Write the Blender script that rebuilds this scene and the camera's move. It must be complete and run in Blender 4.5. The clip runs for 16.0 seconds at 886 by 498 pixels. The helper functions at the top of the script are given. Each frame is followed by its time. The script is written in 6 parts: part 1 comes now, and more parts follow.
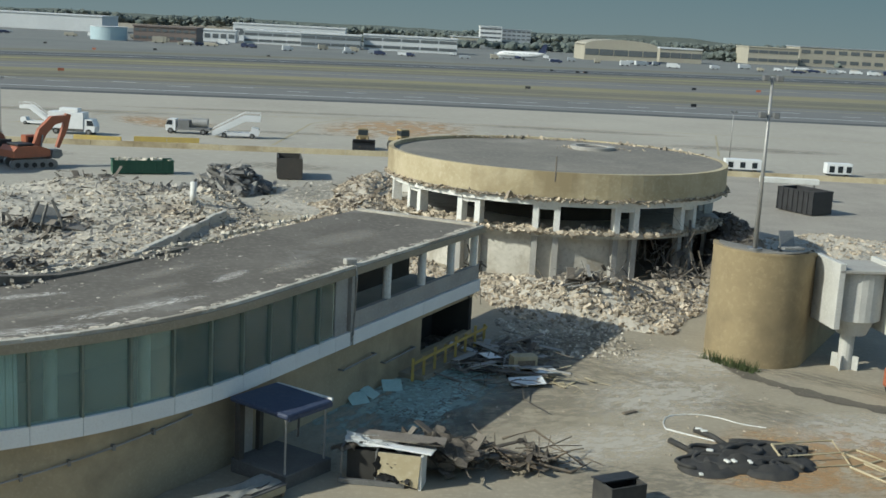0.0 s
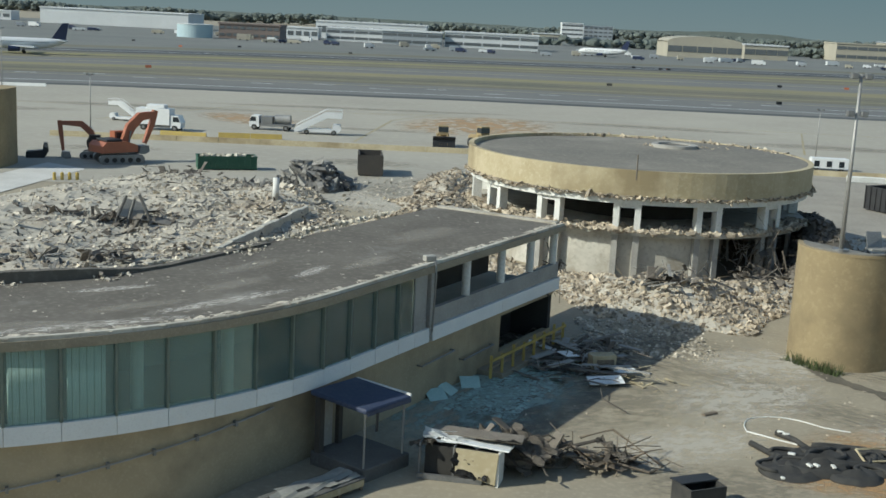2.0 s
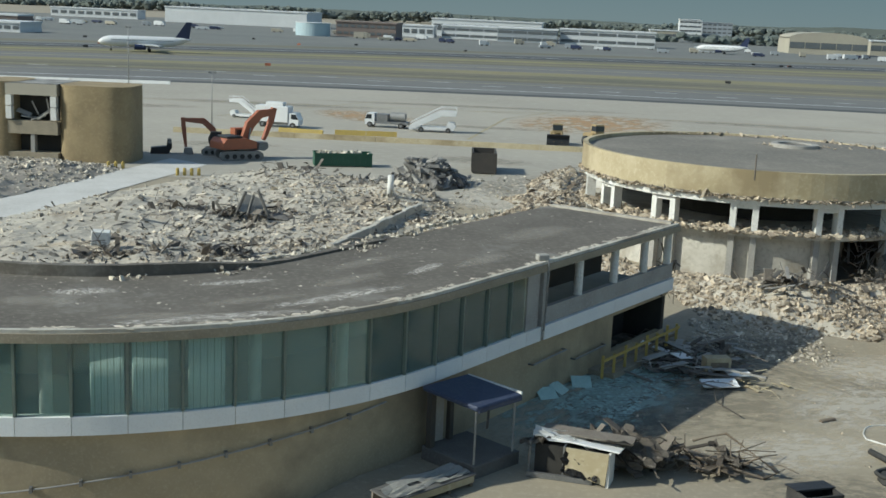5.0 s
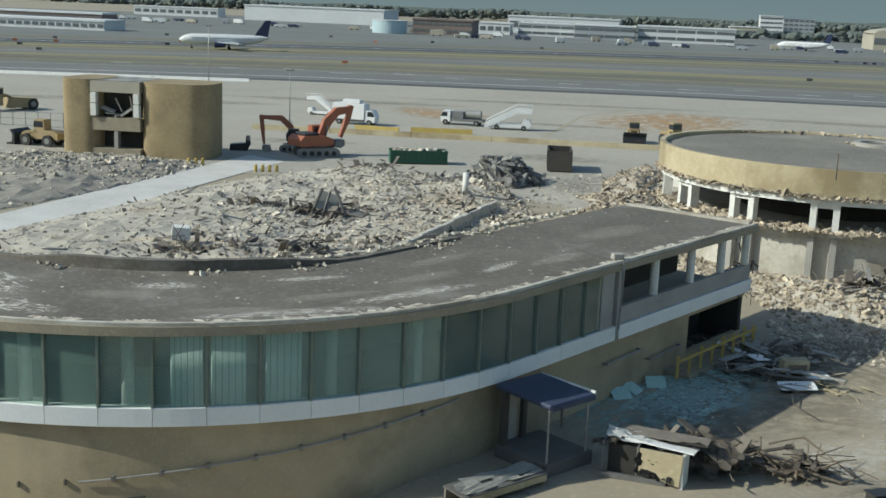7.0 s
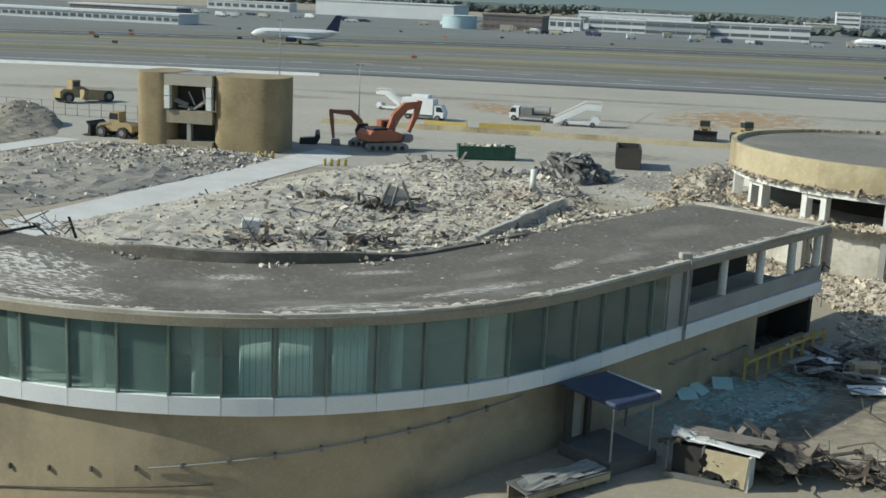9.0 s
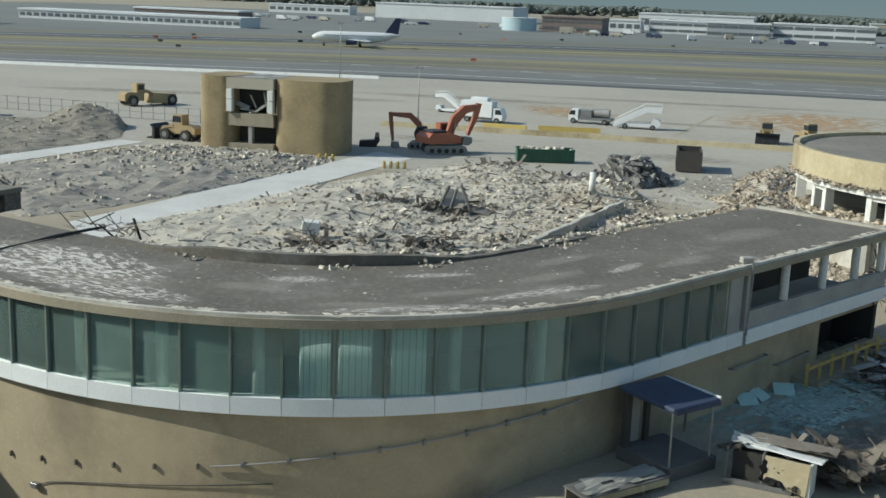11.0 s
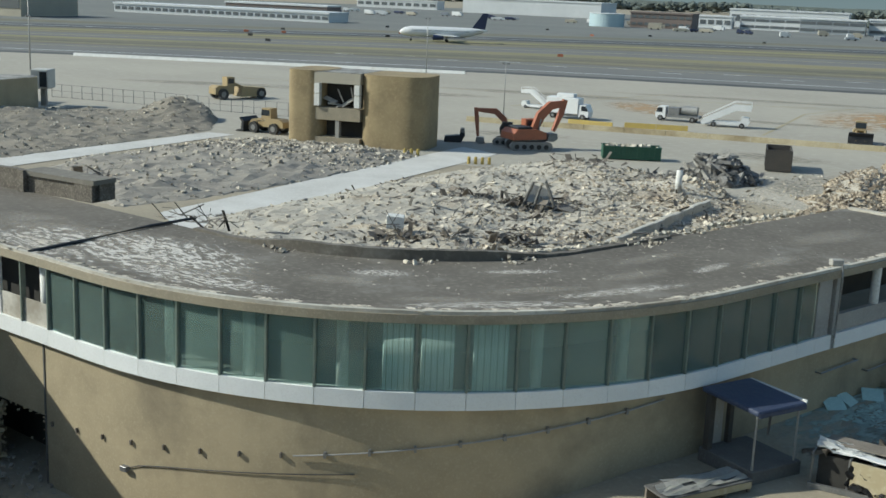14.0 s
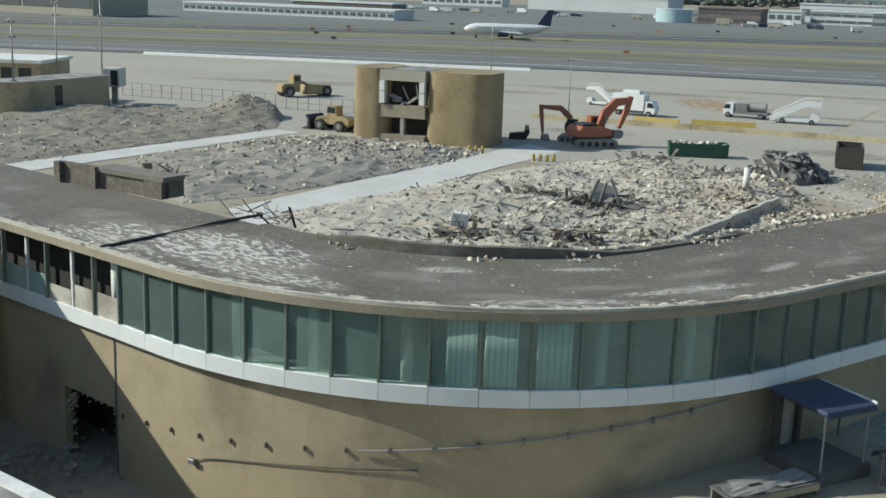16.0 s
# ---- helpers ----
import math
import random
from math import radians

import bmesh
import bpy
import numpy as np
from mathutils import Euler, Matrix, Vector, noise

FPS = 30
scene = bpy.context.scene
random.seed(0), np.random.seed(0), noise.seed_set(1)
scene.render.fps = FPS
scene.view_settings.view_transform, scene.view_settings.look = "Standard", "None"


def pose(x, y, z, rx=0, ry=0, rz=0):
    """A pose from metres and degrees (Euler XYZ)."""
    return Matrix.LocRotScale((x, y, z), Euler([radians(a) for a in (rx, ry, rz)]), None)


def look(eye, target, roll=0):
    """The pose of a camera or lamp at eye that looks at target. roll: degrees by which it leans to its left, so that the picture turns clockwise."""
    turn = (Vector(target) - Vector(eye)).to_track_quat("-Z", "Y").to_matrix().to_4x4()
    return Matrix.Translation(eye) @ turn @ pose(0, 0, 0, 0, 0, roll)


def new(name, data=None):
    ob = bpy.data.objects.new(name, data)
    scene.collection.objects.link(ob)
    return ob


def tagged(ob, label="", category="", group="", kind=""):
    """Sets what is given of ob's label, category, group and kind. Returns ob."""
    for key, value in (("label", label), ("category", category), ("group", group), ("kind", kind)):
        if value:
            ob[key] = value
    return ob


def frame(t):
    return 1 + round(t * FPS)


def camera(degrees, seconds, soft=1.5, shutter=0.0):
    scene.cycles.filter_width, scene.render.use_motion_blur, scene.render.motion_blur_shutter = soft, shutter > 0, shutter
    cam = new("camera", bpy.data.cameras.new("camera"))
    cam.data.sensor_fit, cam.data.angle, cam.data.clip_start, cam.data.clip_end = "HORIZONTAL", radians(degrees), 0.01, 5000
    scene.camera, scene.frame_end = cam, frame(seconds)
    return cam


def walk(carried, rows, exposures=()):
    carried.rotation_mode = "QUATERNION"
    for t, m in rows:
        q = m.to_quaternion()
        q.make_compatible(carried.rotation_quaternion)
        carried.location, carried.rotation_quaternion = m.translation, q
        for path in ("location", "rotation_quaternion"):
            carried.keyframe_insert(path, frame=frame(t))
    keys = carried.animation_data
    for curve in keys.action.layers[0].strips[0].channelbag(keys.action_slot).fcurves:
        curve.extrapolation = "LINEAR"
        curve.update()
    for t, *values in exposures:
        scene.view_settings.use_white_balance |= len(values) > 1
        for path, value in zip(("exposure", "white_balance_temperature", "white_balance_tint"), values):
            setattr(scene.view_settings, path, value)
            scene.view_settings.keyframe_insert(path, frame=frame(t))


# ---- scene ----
cam = camera(41.7, 16.0, soft=1.6)
# seconds, eye, yaw to the left, pitch, roll (clockwise picture)
ROWS = [
    (0.0, 0.351, 0.145, 19.760, -3.52, -10.82, 3.07),
    (0.5, 0.338, 0.111, 19.770, -2.99, -11.03, 3.02),
    (1.0, 0.326, 0.074, 19.781, -2.05, -11.14, 3.16),
    (1.5, 0.316, 0.036, 19.794, -1.01, -11.13, 3.07),
    (2.0, 0.308, -0.004, 19.807, 0.42, -11.17, 2.92),
    (2.5, 0.301, -0.046, 19.821, 1.49, -11.42, 2.98),
    (3.0, 0.295, -0.089, 19.836, 2.81, -11.45, 2.86),
    (3.5, 0.290, -0.132, 19.852, 3.74, -11.54, 2.82),
    (4.0, 0.286, -0.177, 19.868, 4.46, -11.57, 2.75),
    (6.5, 0.281, -0.408, 19.955, 8.79, -11.66, 2.42),
    (7.0, 0.282, -0.455, 19.973, 9.76, -11.85, 2.37),
    (7.5, 0.284, -0.501, 19.991, 10.73, -11.86, 2.31),
    (8.0, 0.286, -0.547, 20.009, 11.76, -12.38, 2.18),
    (8.5, 0.289, -0.592, 20.027, 12.38, -12.33, 2.58),
    (9.0, 0.292, -0.636, 20.044, 13.08, -12.22, 2.59),
    (11.5, 0.311, -0.838, 20.121, 16.69, -12.38, 2.24),
    (12.0, 0.315, -0.874, 20.134, 17.42, -12.69, 2.17),
    (12.5, 0.318, -0.907, 20.147, 18.43, -12.83, 2.00),
    (13.0, 0.322, -0.938, 20.158, 19.11, -12.82, 2.19),
    (13.5, 0.325, -0.967, 20.168, 19.49, -12.82, 2.39),
    (14.0, 0.328, -0.993, 20.176, 20.18, -12.62, 2.38),
    (14.5, 0.331, -1.016, 20.184, 21.12, -12.58, 2.15),
    (15.0, 0.333, -1.036, 20.190, 22.04, -12.70, 1.91),
    (15.5, 0.334, -1.053, 20.194, 22.70, -12.68, 1.80),
    (16.0, 0.335, -1.067, 20.196, 23.40, -12.88, 1.92),
]


def aim(x, y, z, yaw, pitch, roll):
    a, b = radians(yaw), radians(pitch)
    way = Vector((-math.sin(a) * math.cos(b), math.cos(a) * math.cos(b), math.sin(b)))
    eye = Vector((x, y, z))
    return look(eye, eye + way, roll)


walk(cam, [(t, aim(*row)) for t, *row in ROWS], exposures=[(0.0, 0.36, 5980, 0), (9.0, 0.37, 5980, 0), (16.0, 0.43, 5980, 0)])

# ---- sky, sun ----
SUN = Vector((-0.775, -0.31, 0.55)).normalized()
world = bpy.data.worlds.new("sky")
scene.world = world
world.use_nodes = True
wn = world.node_tree.nodes
sky = wn.new("ShaderNodeTexSky")
sky.sky_type = "NISHITA"
sky.sun_disc = False
sky.sun_elevation = math.asin(SUN.z)
sky.sun_rotation = math.atan2(SUN.x, SUN.y)
sky.air_density, sky.dust_density, sky.ozone_density = 1.2, 1.0, 1.6
world.node_tree.links.new(sky.outputs[0], wn["Background"].inputs[0])
wn["Background"].inputs[1].default_value = 0.085
sun_data = bpy.data.lights.new("sun", "SUN")
sun_data.energy, sun_data.angle, sun_data.color = 3.5, radians(0.6), (1.0, 0.92, 0.80)
sun = new("sun", sun_data)
sun.matrix_world = look((0, 0, 60), Vector((0, 0, 60)) - SUN)


# ---- materials ----
def material(name, colors, scale=1.0, rough=0.85, metal=0.0, bump=0.15, fine=12.0, stain=None, island=0.0, spots=(0.35, 0.65), objrand=0.0):
    """Two noise scales between colors, an optional stain colour, relief, and random value per island or object."""
    m = bpy.data.materials.new(name)
    m.use_nodes = True
    n, l = m.node_tree.nodes, m.node_tree.links
    b = n["Principled BSDF"]
    co = n.new("ShaderNodeNewGeometry") if island == 0 and objrand == 0 else n.new("ShaderNodeTexCoord")
    src = co.outputs["Position"] if co.bl_idname == "ShaderNodeNewGeometry" else co.outputs["Object"]

    def noise_at(size, detail=6.0):
        t = n.new("ShaderNodeTexNoise")
        t.inputs["Scale"].default_value, t.inputs["Detail"].default_value = size, detail
        t.inputs["Roughness"].default_value = 0.62
        l.new(src, t.inputs["Vector"])
        return t

    def mix(kind, fac, a, c):
        x = n.new("ShaderNodeMix")
        x.data_type, x.blend_type = "RGBA", kind
        for k, v in ((0, fac), (6, a), (7, c)):
            if isinstance(v, (int, float)):
                x.inputs[k].default_value = v
            elif isinstance(v, tuple):
                x.inputs[k].default_value = (*v, 1)
            else:
                l.new(v, x.inputs[k])
        return x.outputs[2]

    def ramp(v, lo, hi):
        r = n.new("ShaderNodeMapRange")
        r.inputs[1].default_value, r.inputs[2].default_value = lo, hi
        l.new(v, r.inputs[0])
        return r.outputs[0]

    big, small = noise_at(scale), noise_at(scale * fine, 8.0)
    col = mix("MIX", ramp(big.outputs[0], *spots), colors[0], colors[1])
    col = mix("MIX", ramp(small.outputs[0], 0.5, 0.75), col, colors[2] if len(colors) > 2 else colors[1])
    if stain:
        st = noise_at(scale * 0.37, 10.0)
        col = mix("MIX", ramp(st.outputs[0], stain[1], stain[1] + 0.12), col, stain[0])
    if island or objrand:
        if island:
            rnd = n.new("ShaderNodeNewGeometry").outputs["Random Per Island"]
        else:
            rnd = n.new("ShaderNodeObjectInfo").outputs["Random"]
        mul = n.new("ShaderNodeMapRange")
        mul.inputs[3].default_value, mul.inputs[4].default_value = 1 - (island or objrand), 1 + (island or objrand) * 0.22
        l.new(rnd, mul.inputs[0])
        col = mix("MULTIPLY", 1.0, col, (1.0, 1.0, 1.0))
        h = n.new("ShaderNodeHueSaturation")
        l.new(mul.outputs[0], h.inputs["Value"])
        l.new(col, h.inputs["Color"])
        col = h.outputs[0]
    l.new(col, b.inputs["Base Color"])
    b.inputs["Roughness"].default_value, b.inputs["Metallic"].default_value = rough, metal
    if bump:
        bp = n.new("ShaderNodeBump")
        bp.inputs["Strength"].default_value, bp.inputs["Distance"].default_value = bump, 0.05
        l.new(small.outputs[0], bp.inputs["Height"])
        l.new(bp.outputs[0], b.inputs["Normal"])
    return m


def glass_material(name, tint, dust, dust_colour):
    m = bpy.data.materials.new(name)
    m.use_nodes = True
    n, l = m.node_tree.nodes, m.node_tree.links
    n.remove(n["Principled BSDF"])
    tr, gl, df = n.new("ShaderNodeBsdfTransparent"), n.new("ShaderNodeBsdfGlossy"), n.new("ShaderNodeBsdfDiffuse")
    tr.inputs[0].default_value, df.inputs[0].default_value = (*tint, 1), (*dust_colour, 1)
    gl.inputs["Roughness"].default_value = 0.06
    fr = n.new("ShaderNodeFresnel")
    fr.inputs[0].default_value = 1.5
    nz = n.new("ShaderNodeTexNoise")
    nz.inputs["Scale"].default_value = 0.9
    co = n.new("ShaderNodeNewGeometry")
    l.new(co.outputs["Position"], nz.inputs["Vector"])
    mr = n.new("ShaderNodeMapRange")
    mr.inputs[3].default_value, mr.inputs[4].default_value = dust * 0.75, dust * 1.25
    l.new(nz.outputs[0], mr.inputs[0])
    a, b = n.new("ShaderNodeMixShader"), n.new("ShaderNodeMixShader")
    l.new(mr.outputs[0], a.inputs[0]), l.new(tr.outputs[0], a.inputs[1]), l.new(df.outputs[0], a.inputs[2])
    l.new(fr.outputs[0], b.inputs[0]), l.new(a.outputs[0], b.inputs[1]), l.new(gl.outputs[0], b.inputs[2])
    l.new(b.outputs[0], n["Material Output"].inputs[0])
    return m


def stain_material(name, colour, strength, size=5.5, cut=0.40, gain=5.0):
    """A soft blot: opaque in its middle, broken up by noise, fading to nothing at the rim of a unit disc."""
    m = bpy.data.materials.new(name)
    m.use_nodes = True
    n, l = m.node_tree.nodes, m.node_tree.links
    b = n["Principled BSDF"]
    b.inputs["Roughness"].default_value, b.inputs["Base Color"].default_value = 0.9, (*colour, 1)
    co, gr, nz, mu, ad, mr = (n.new(k) for k in ("ShaderNodeTexCoord", "ShaderNodeTexGradient", "ShaderNodeTexNoise", "ShaderNodeMath", "ShaderNodeMath", "ShaderNodeMapRange"))
    gr.gradient_type = "SPHERICAL"
    nz.inputs["Scale"].default_value, nz.inputs["Detail"].default_value = size, 10.0
    nz.inputs["Roughness"].default_value = 0.7
    l.new(co.outputs["Object"], gr.inputs[0]), l.new(co.outputs["Object"], nz.inputs["Vector"])
    ad.operation, mu.operation = "SUBTRACT", "MULTIPLY"
    ad.inputs[1].default_value = cut
    mu.inputs[1].default_value = gain
    l.new(nz.outputs[0], ad.inputs[0]), l.new(ad.outputs[0], mu.inputs[0])
    k = n.new("ShaderNodeMath")
    k.operation = "MULTIPLY"
    l.new(mu.outputs[0], k.inputs[0]), l.new(gr.outputs[1], k.inputs[1])
    mr.inputs[1].default_value, mr.inputs[2].default_value, mr.inputs[4].default_value = 0.03, 0.4, strength
    l.new(k.outputs[0], mr.inputs[0]), l.new(mr.outputs[0], b.inputs["Alpha"])
    return m


M = {}
M["stain_rust"] = stain_material("stain_rust", (0.33, 0.20, 0.09), 0.75)
M["stain_dark"] = stain_material("stain_dark", (0.10, 0.095, 0.082), 0.42)
M["stain_teal"] = stain_material("stain_teal", (0.42, 0.52, 0.455), 0.75)
M["stain_flake"] = stain_material("stain_flake", (0.60, 0.57, 0.52), 0.85, 7.5, 0.49, 14.0)
M["stain_pale"] = stain_material("stain_pale", (0.46, 0.43, 0.37), 0.7)
M["stain_roof"] = stain_material("stain_roof", (0.36, 0.335, 0.29), 0.4, 9.0, 0.42, 6.0)
M["ground"] = material("ground", ((0.335, 0.288, 0.205), (0.26, 0.226, 0.168), (0.385, 0.335, 0.245)), 0.11, 0.9, bump=0.1, fine=30, stain=((0.21, 0.19, 0.16), 0.60))
M["concrete"] = material("concrete", ((0.36, 0.345, 0.31), (0.29, 0.275, 0.25), (0.40, 0.385, 0.35)), 0.5, 0.88, fine=14, stain=((0.2, 0.19, 0.175), 0.62))
M["tan_wall"] = material("tan_wall", ((0.405, 0.332, 0.214), (0.325, 0.268, 0.173), (0.435, 0.364, 0.245)), 0.35, 0.9, fine=25, bump=0.15, stain=((0.235, 0.195, 0.13), 0.53))
M["ochre_wall"] = material("ochre_wall", ((0.305, 0.238, 0.132), (0.235, 0.18, 0.10), (0.33, 0.26, 0.15)), 0.3, 0.9, fine=9, bump=0.06, stain=((0.195, 0.15, 0.085), 0.53))
M["cream_wall"] = material("cream_wall", ((0.47, 0.40, 0.265), (0.38, 0.315, 0.19), (0.50, 0.435, 0.30)), 0.3, 0.9, fine=12, bump=0.08, stain=((0.27, 0.215, 0.125), 0.50))
M["white_panel"] = material("white_panel", ((0.80, 0.80, 0.775), (0.75, 0.755, 0.735), (0.68, 0.67, 0.64)), 0.7, 0.6, fine=18, bump=0.03, stain=((0.46, 0.44, 0.4), 0.68), objrand=0.05)
M["white_paint"] = material("white_paint", ((0.74, 0.73, 0.69), (0.63, 0.62, 0.57), (0.48, 0.46, 0.42)), 0.8, 0.7, fine=9, stain=((0.36, 0.32, 0.25), 0.62))
M["roof"] = material("roof", ((0.10, 0.087, 0.07), (0.142, 0.126, 0.104), (0.195, 0.176, 0.147)), 0.22, 0.92, fine=16, bump=0.2, stain=((0.29, 0.275, 0.245), 0.57))
M["dock"] = material("dock", ((0.125, 0.12, 0.11), (0.095, 0.09, 0.083), (0.16, 0.155, 0.14)), 0.7, 0.9, fine=12)
M["roof_pale"] = material("roof_pale", ((0.36, 0.35, 0.32), (0.12, 0.115, 0.11), (0.25, 0.24, 0.22)), 0.55, 0.92, fine=12, bump=0.2)
M["roof_disc"] = material("roof_disc", ((0.20, 0.182, 0.15), (0.145, 0.132, 0.112), (0.26, 0.24, 0.20)), 0.12, 0.92, fine=20, bump=0.2, stain=((0.30, 0.275, 0.23), 0.56))
M["kerb_dark"] = material("kerb_dark", ((0.105, 0.09, 0.072), (0.19, 0.165, 0.135), (0.28, 0.25, 0.21)), 0.9, 0.9, fine=9, bump=0.3, spots=(0.45, 0.7))
M["roof_edge"] = material("roof_edge", ((0.31, 0.265, 0.19), (0.25, 0.215, 0.155), (0.38, 0.335, 0.25)), 0.7, 0.85, fine=14, stain=((0.17, 0.145, 0.11), 0.6))
M["mullion"] = material("mullion", ((0.17, 0.20, 0.165), (0.13, 0.155, 0.135), (0.21, 0.235, 0.19)), 1.5, 0.55, 0.1, bump=0.02)
M["curtain"] = material("curtain", ((0.80, 0.84, 0.82), (0.74, 0.79, 0.77), (0.84, 0.87, 0.85)), 0.8, 0.9, bump=0.0)
M["interior"] = material("interior", ((0.19, 0.20, 0.18), (0.15, 0.16, 0.145)), 0.4, 0.9, bump=0.0)
# near-black for surfaces inside openings: the shade in there is put into the colour
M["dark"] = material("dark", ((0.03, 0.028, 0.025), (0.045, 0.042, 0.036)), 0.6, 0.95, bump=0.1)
M["glass"] = glass_material("glass", (0.88, 0.97, 0.95), 0.24, (0.37, 0.51, 0.455))
M["rubble"] = material("rubble", ((0.46, 0.42, 0.345), (0.37, 0.335, 0.275), (0.57, 0.52, 0.435)), 0.2, 0.95, fine=14, bump=0.8, stain=((0.33, 0.255, 0.165), 0.56))
M["stones"] = material("stones", ((0.64, 0.575, 0.465), (0.51, 0.45, 0.355), (0.76, 0.705, 0.61)), 0.5, 0.95, fine=8, bump=0.3, island=0.7)
M["warm_stones"] = material("warm_stones", ((0.55, 0.465, 0.35), (0.43, 0.355, 0.26), (0.66, 0.585, 0.46)), 0.5, 0.95, fine=8, bump=0.3, island=0.65)
M["scrap_grey"] = material("scrap_grey", ((0.30, 0.285, 0.255), (0.20, 0.185, 0.165), (0.42, 0.41, 0.385)), 1.0, 0.7, 0.25, island=0.75)
M["twisted"] = material("twisted", ((0.17, 0.145, 0.115), (0.24, 0.21, 0.175), (0.11, 0.10, 0.085)), 1.0, 0.8, 0.2, island=0.6)
M["timber"] = material("timber", ((0.20, 0.155, 0.105), (0.13, 0.105, 0.08), (0.28, 0.23, 0.17)), 0.8, 0.85, island=0.6)
M["dirt"] = material("dirt", ((0.32, 0.29, 0.24), (0.25, 0.225, 0.19), (0.38, 0.35, 0.295)), 0.15, 0.95, fine=16, bump=0.5)
M["heap_earth"] = material("heap_earth", ((0.255, 0.225, 0.178), (0.20, 0.178, 0.142), (0.31, 0.28, 0.225)), 0.25, 0.95, fine=16, bump=0.6)
M["earth"] = material("earth", ((0.135, 0.115, 0.085), (0.10, 0.088, 0.066), (0.18, 0.155, 0.115)), 0.4, 0.95, fine=14, bump=0.4)
M["road"] = material("road", ((0.56, 0.545, 0.51), (0.46, 0.445, 0.41), (0.62, 0.605, 0.57)), 0.2, 0.9, fine=20)
M["asphalt"] = material("asphalt", ((0.135, 0.135, 0.13), (0.165, 0.162, 0.15), (0.19, 0.187, 0.175)), 0.03, 0.9, fine=20, bump=0.05)
M["tar"] = material("tar", ((0.055, 0.058, 0.06), (0.075, 0.077, 0.075)), 0.05, 0.85, bump=0.05)
M["grass"] = material("grass", ((0.165, 0.15, 0.105), (0.125, 0.122, 0.085), (0.205, 0.185, 0.13)), 0.02, 0.95, fine=18, bump=0.1)
M["drygrass"] = material("drygrass", ((0.235, 0.205, 0.125), (0.18, 0.165, 0.105), (0.27, 0.235, 0.15)), 0.02, 0.95, fine=18, bump=0.1)
M["olive"] = material("olive", ((0.25, 0.225, 0.105), (0.19, 0.18, 0.095), (0.29, 0.25, 0.125)), 0.03, 0.95, fine=18, bump=0.1, stain=((0.15, 0.145, 0.10), 0.55))
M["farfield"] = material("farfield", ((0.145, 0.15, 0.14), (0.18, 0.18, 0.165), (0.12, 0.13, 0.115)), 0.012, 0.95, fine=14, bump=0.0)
M["apron"] = material("apron", ((0.375, 0.345, 0.285), (0.315, 0.29, 0.24), (0.41, 0.38, 0.315)), 0.025, 0.9, fine=25, bump=0.05, stain=((0.27, 0.255, 0.235), 0.60))
M["yellow"] = material("yellow", ((0.46, 0.335, 0.075), (0.40, 0.295, 0.085), (0.33, 0.25, 0.10)), 1.0, 0.6, fine=10)
M["orange"] = material("orange", ((0.37, 0.115, 0.055), (0.30, 0.10, 0.05), (0.26, 0.115, 0.07)), 1.0, 0.5, fine=8, bump=0.05)
M["rust_orange"] = material("rust_orange", ((0.24, 0.085, 0.045), (0.17, 0.07, 0.045), (0.12, 0.07, 0.055)), 1.0, 0.6)
M["machine_yellow"] = material("machine_yellow", ((0.36, 0.262, 0.12), (0.29, 0.225, 0.125), (0.25, 0.20, 0.135)), 1.0, 0.6, bump=0.05)
M["green"] = material("green", ((0.02, 0.085, 0.05), (0.03, 0.10, 0.06), (0.05, 0.08, 0.055)), 0.8, 0.55)
M["steel"] = material("steel", ((0.25, 0.25, 0.25), (0.19, 0.19, 0.185), (0.32, 0.31, 0.3)), 1.0, 0.5, 0.6, bump=0.05)
M["pole"] = material("pole", ((0.36, 0.35, 0.33), (0.28, 0.275, 0.26)), 1.0, 0.5, 0.4, bump=0.03)
M["black"] = material("black", ((0.016, 0.016, 0.018), (0.028, 0.028, 0.03), (0.045, 0.044, 0.042)), 1.2, 0.55, bump=0.3)
M["rubber"] = material("rubber", ((0.025, 0.025, 0.025), (0.05, 0.047, 0.042)), 2.0, 0.85)
M["blue"] = material("blue", ((0.032, 0.043, 0.085), (0.042, 0.055, 0.10), (0.07, 0.082, 0.115)), 1.0, 0.6, fine=6)
M["teal_glass"] = material("teal_glass", ((0.43, 0.58, 0.53), (0.32, 0.46, 0.42), (0.56, 0.68, 0.63)), 0.8, 0.35, bump=0.2, island=0.5)
M["white_vehicle"] = material("white_vehicle", ((0.72, 0.72, 0.71), (0.66, 0.66, 0.65)), 0.8, 0.4, bump=0.0)
M["window_dark"] = material("window_dark", ((0.02, 0.025, 0.03), (0.03, 0.035, 0.04)), 0.6, 0.15, bump=0.0)
M["navy"] = material("navy", ((0.02, 0.03, 0.075), (0.025, 0.035, 0.08)), 0.5, 0.4, bump=0.0)
M["far_white"] = material("far_white", ((0.62, 0.63, 0.63), (0.56, 0.57, 0.57)), 0.05, 0.7, bump=0.0)
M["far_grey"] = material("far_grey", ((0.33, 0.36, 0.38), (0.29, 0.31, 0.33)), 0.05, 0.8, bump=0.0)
M["far_tan"] = material("far_tan", ((0.40, 0.37, 0.29), (0.35, 0.32, 0.26)), 0.05, 0.8, bump=0.0)
M["far_brick"] = material("far_brick", ((0.20, 0.155, 0.135), (0.17, 0.14, 0.125)), 0.05, 0.8, bump=0.0)
M["tank"] = material("tank", ((0.40, 0.50, 0.53), (0.36, 0.46, 0.50)), 0.05, 0.6, bump=0.0)
# green paled towards grey: the haze of distance is mixed into the colour
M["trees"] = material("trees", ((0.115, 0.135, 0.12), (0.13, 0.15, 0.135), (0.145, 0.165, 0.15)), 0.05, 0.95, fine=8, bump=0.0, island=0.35)
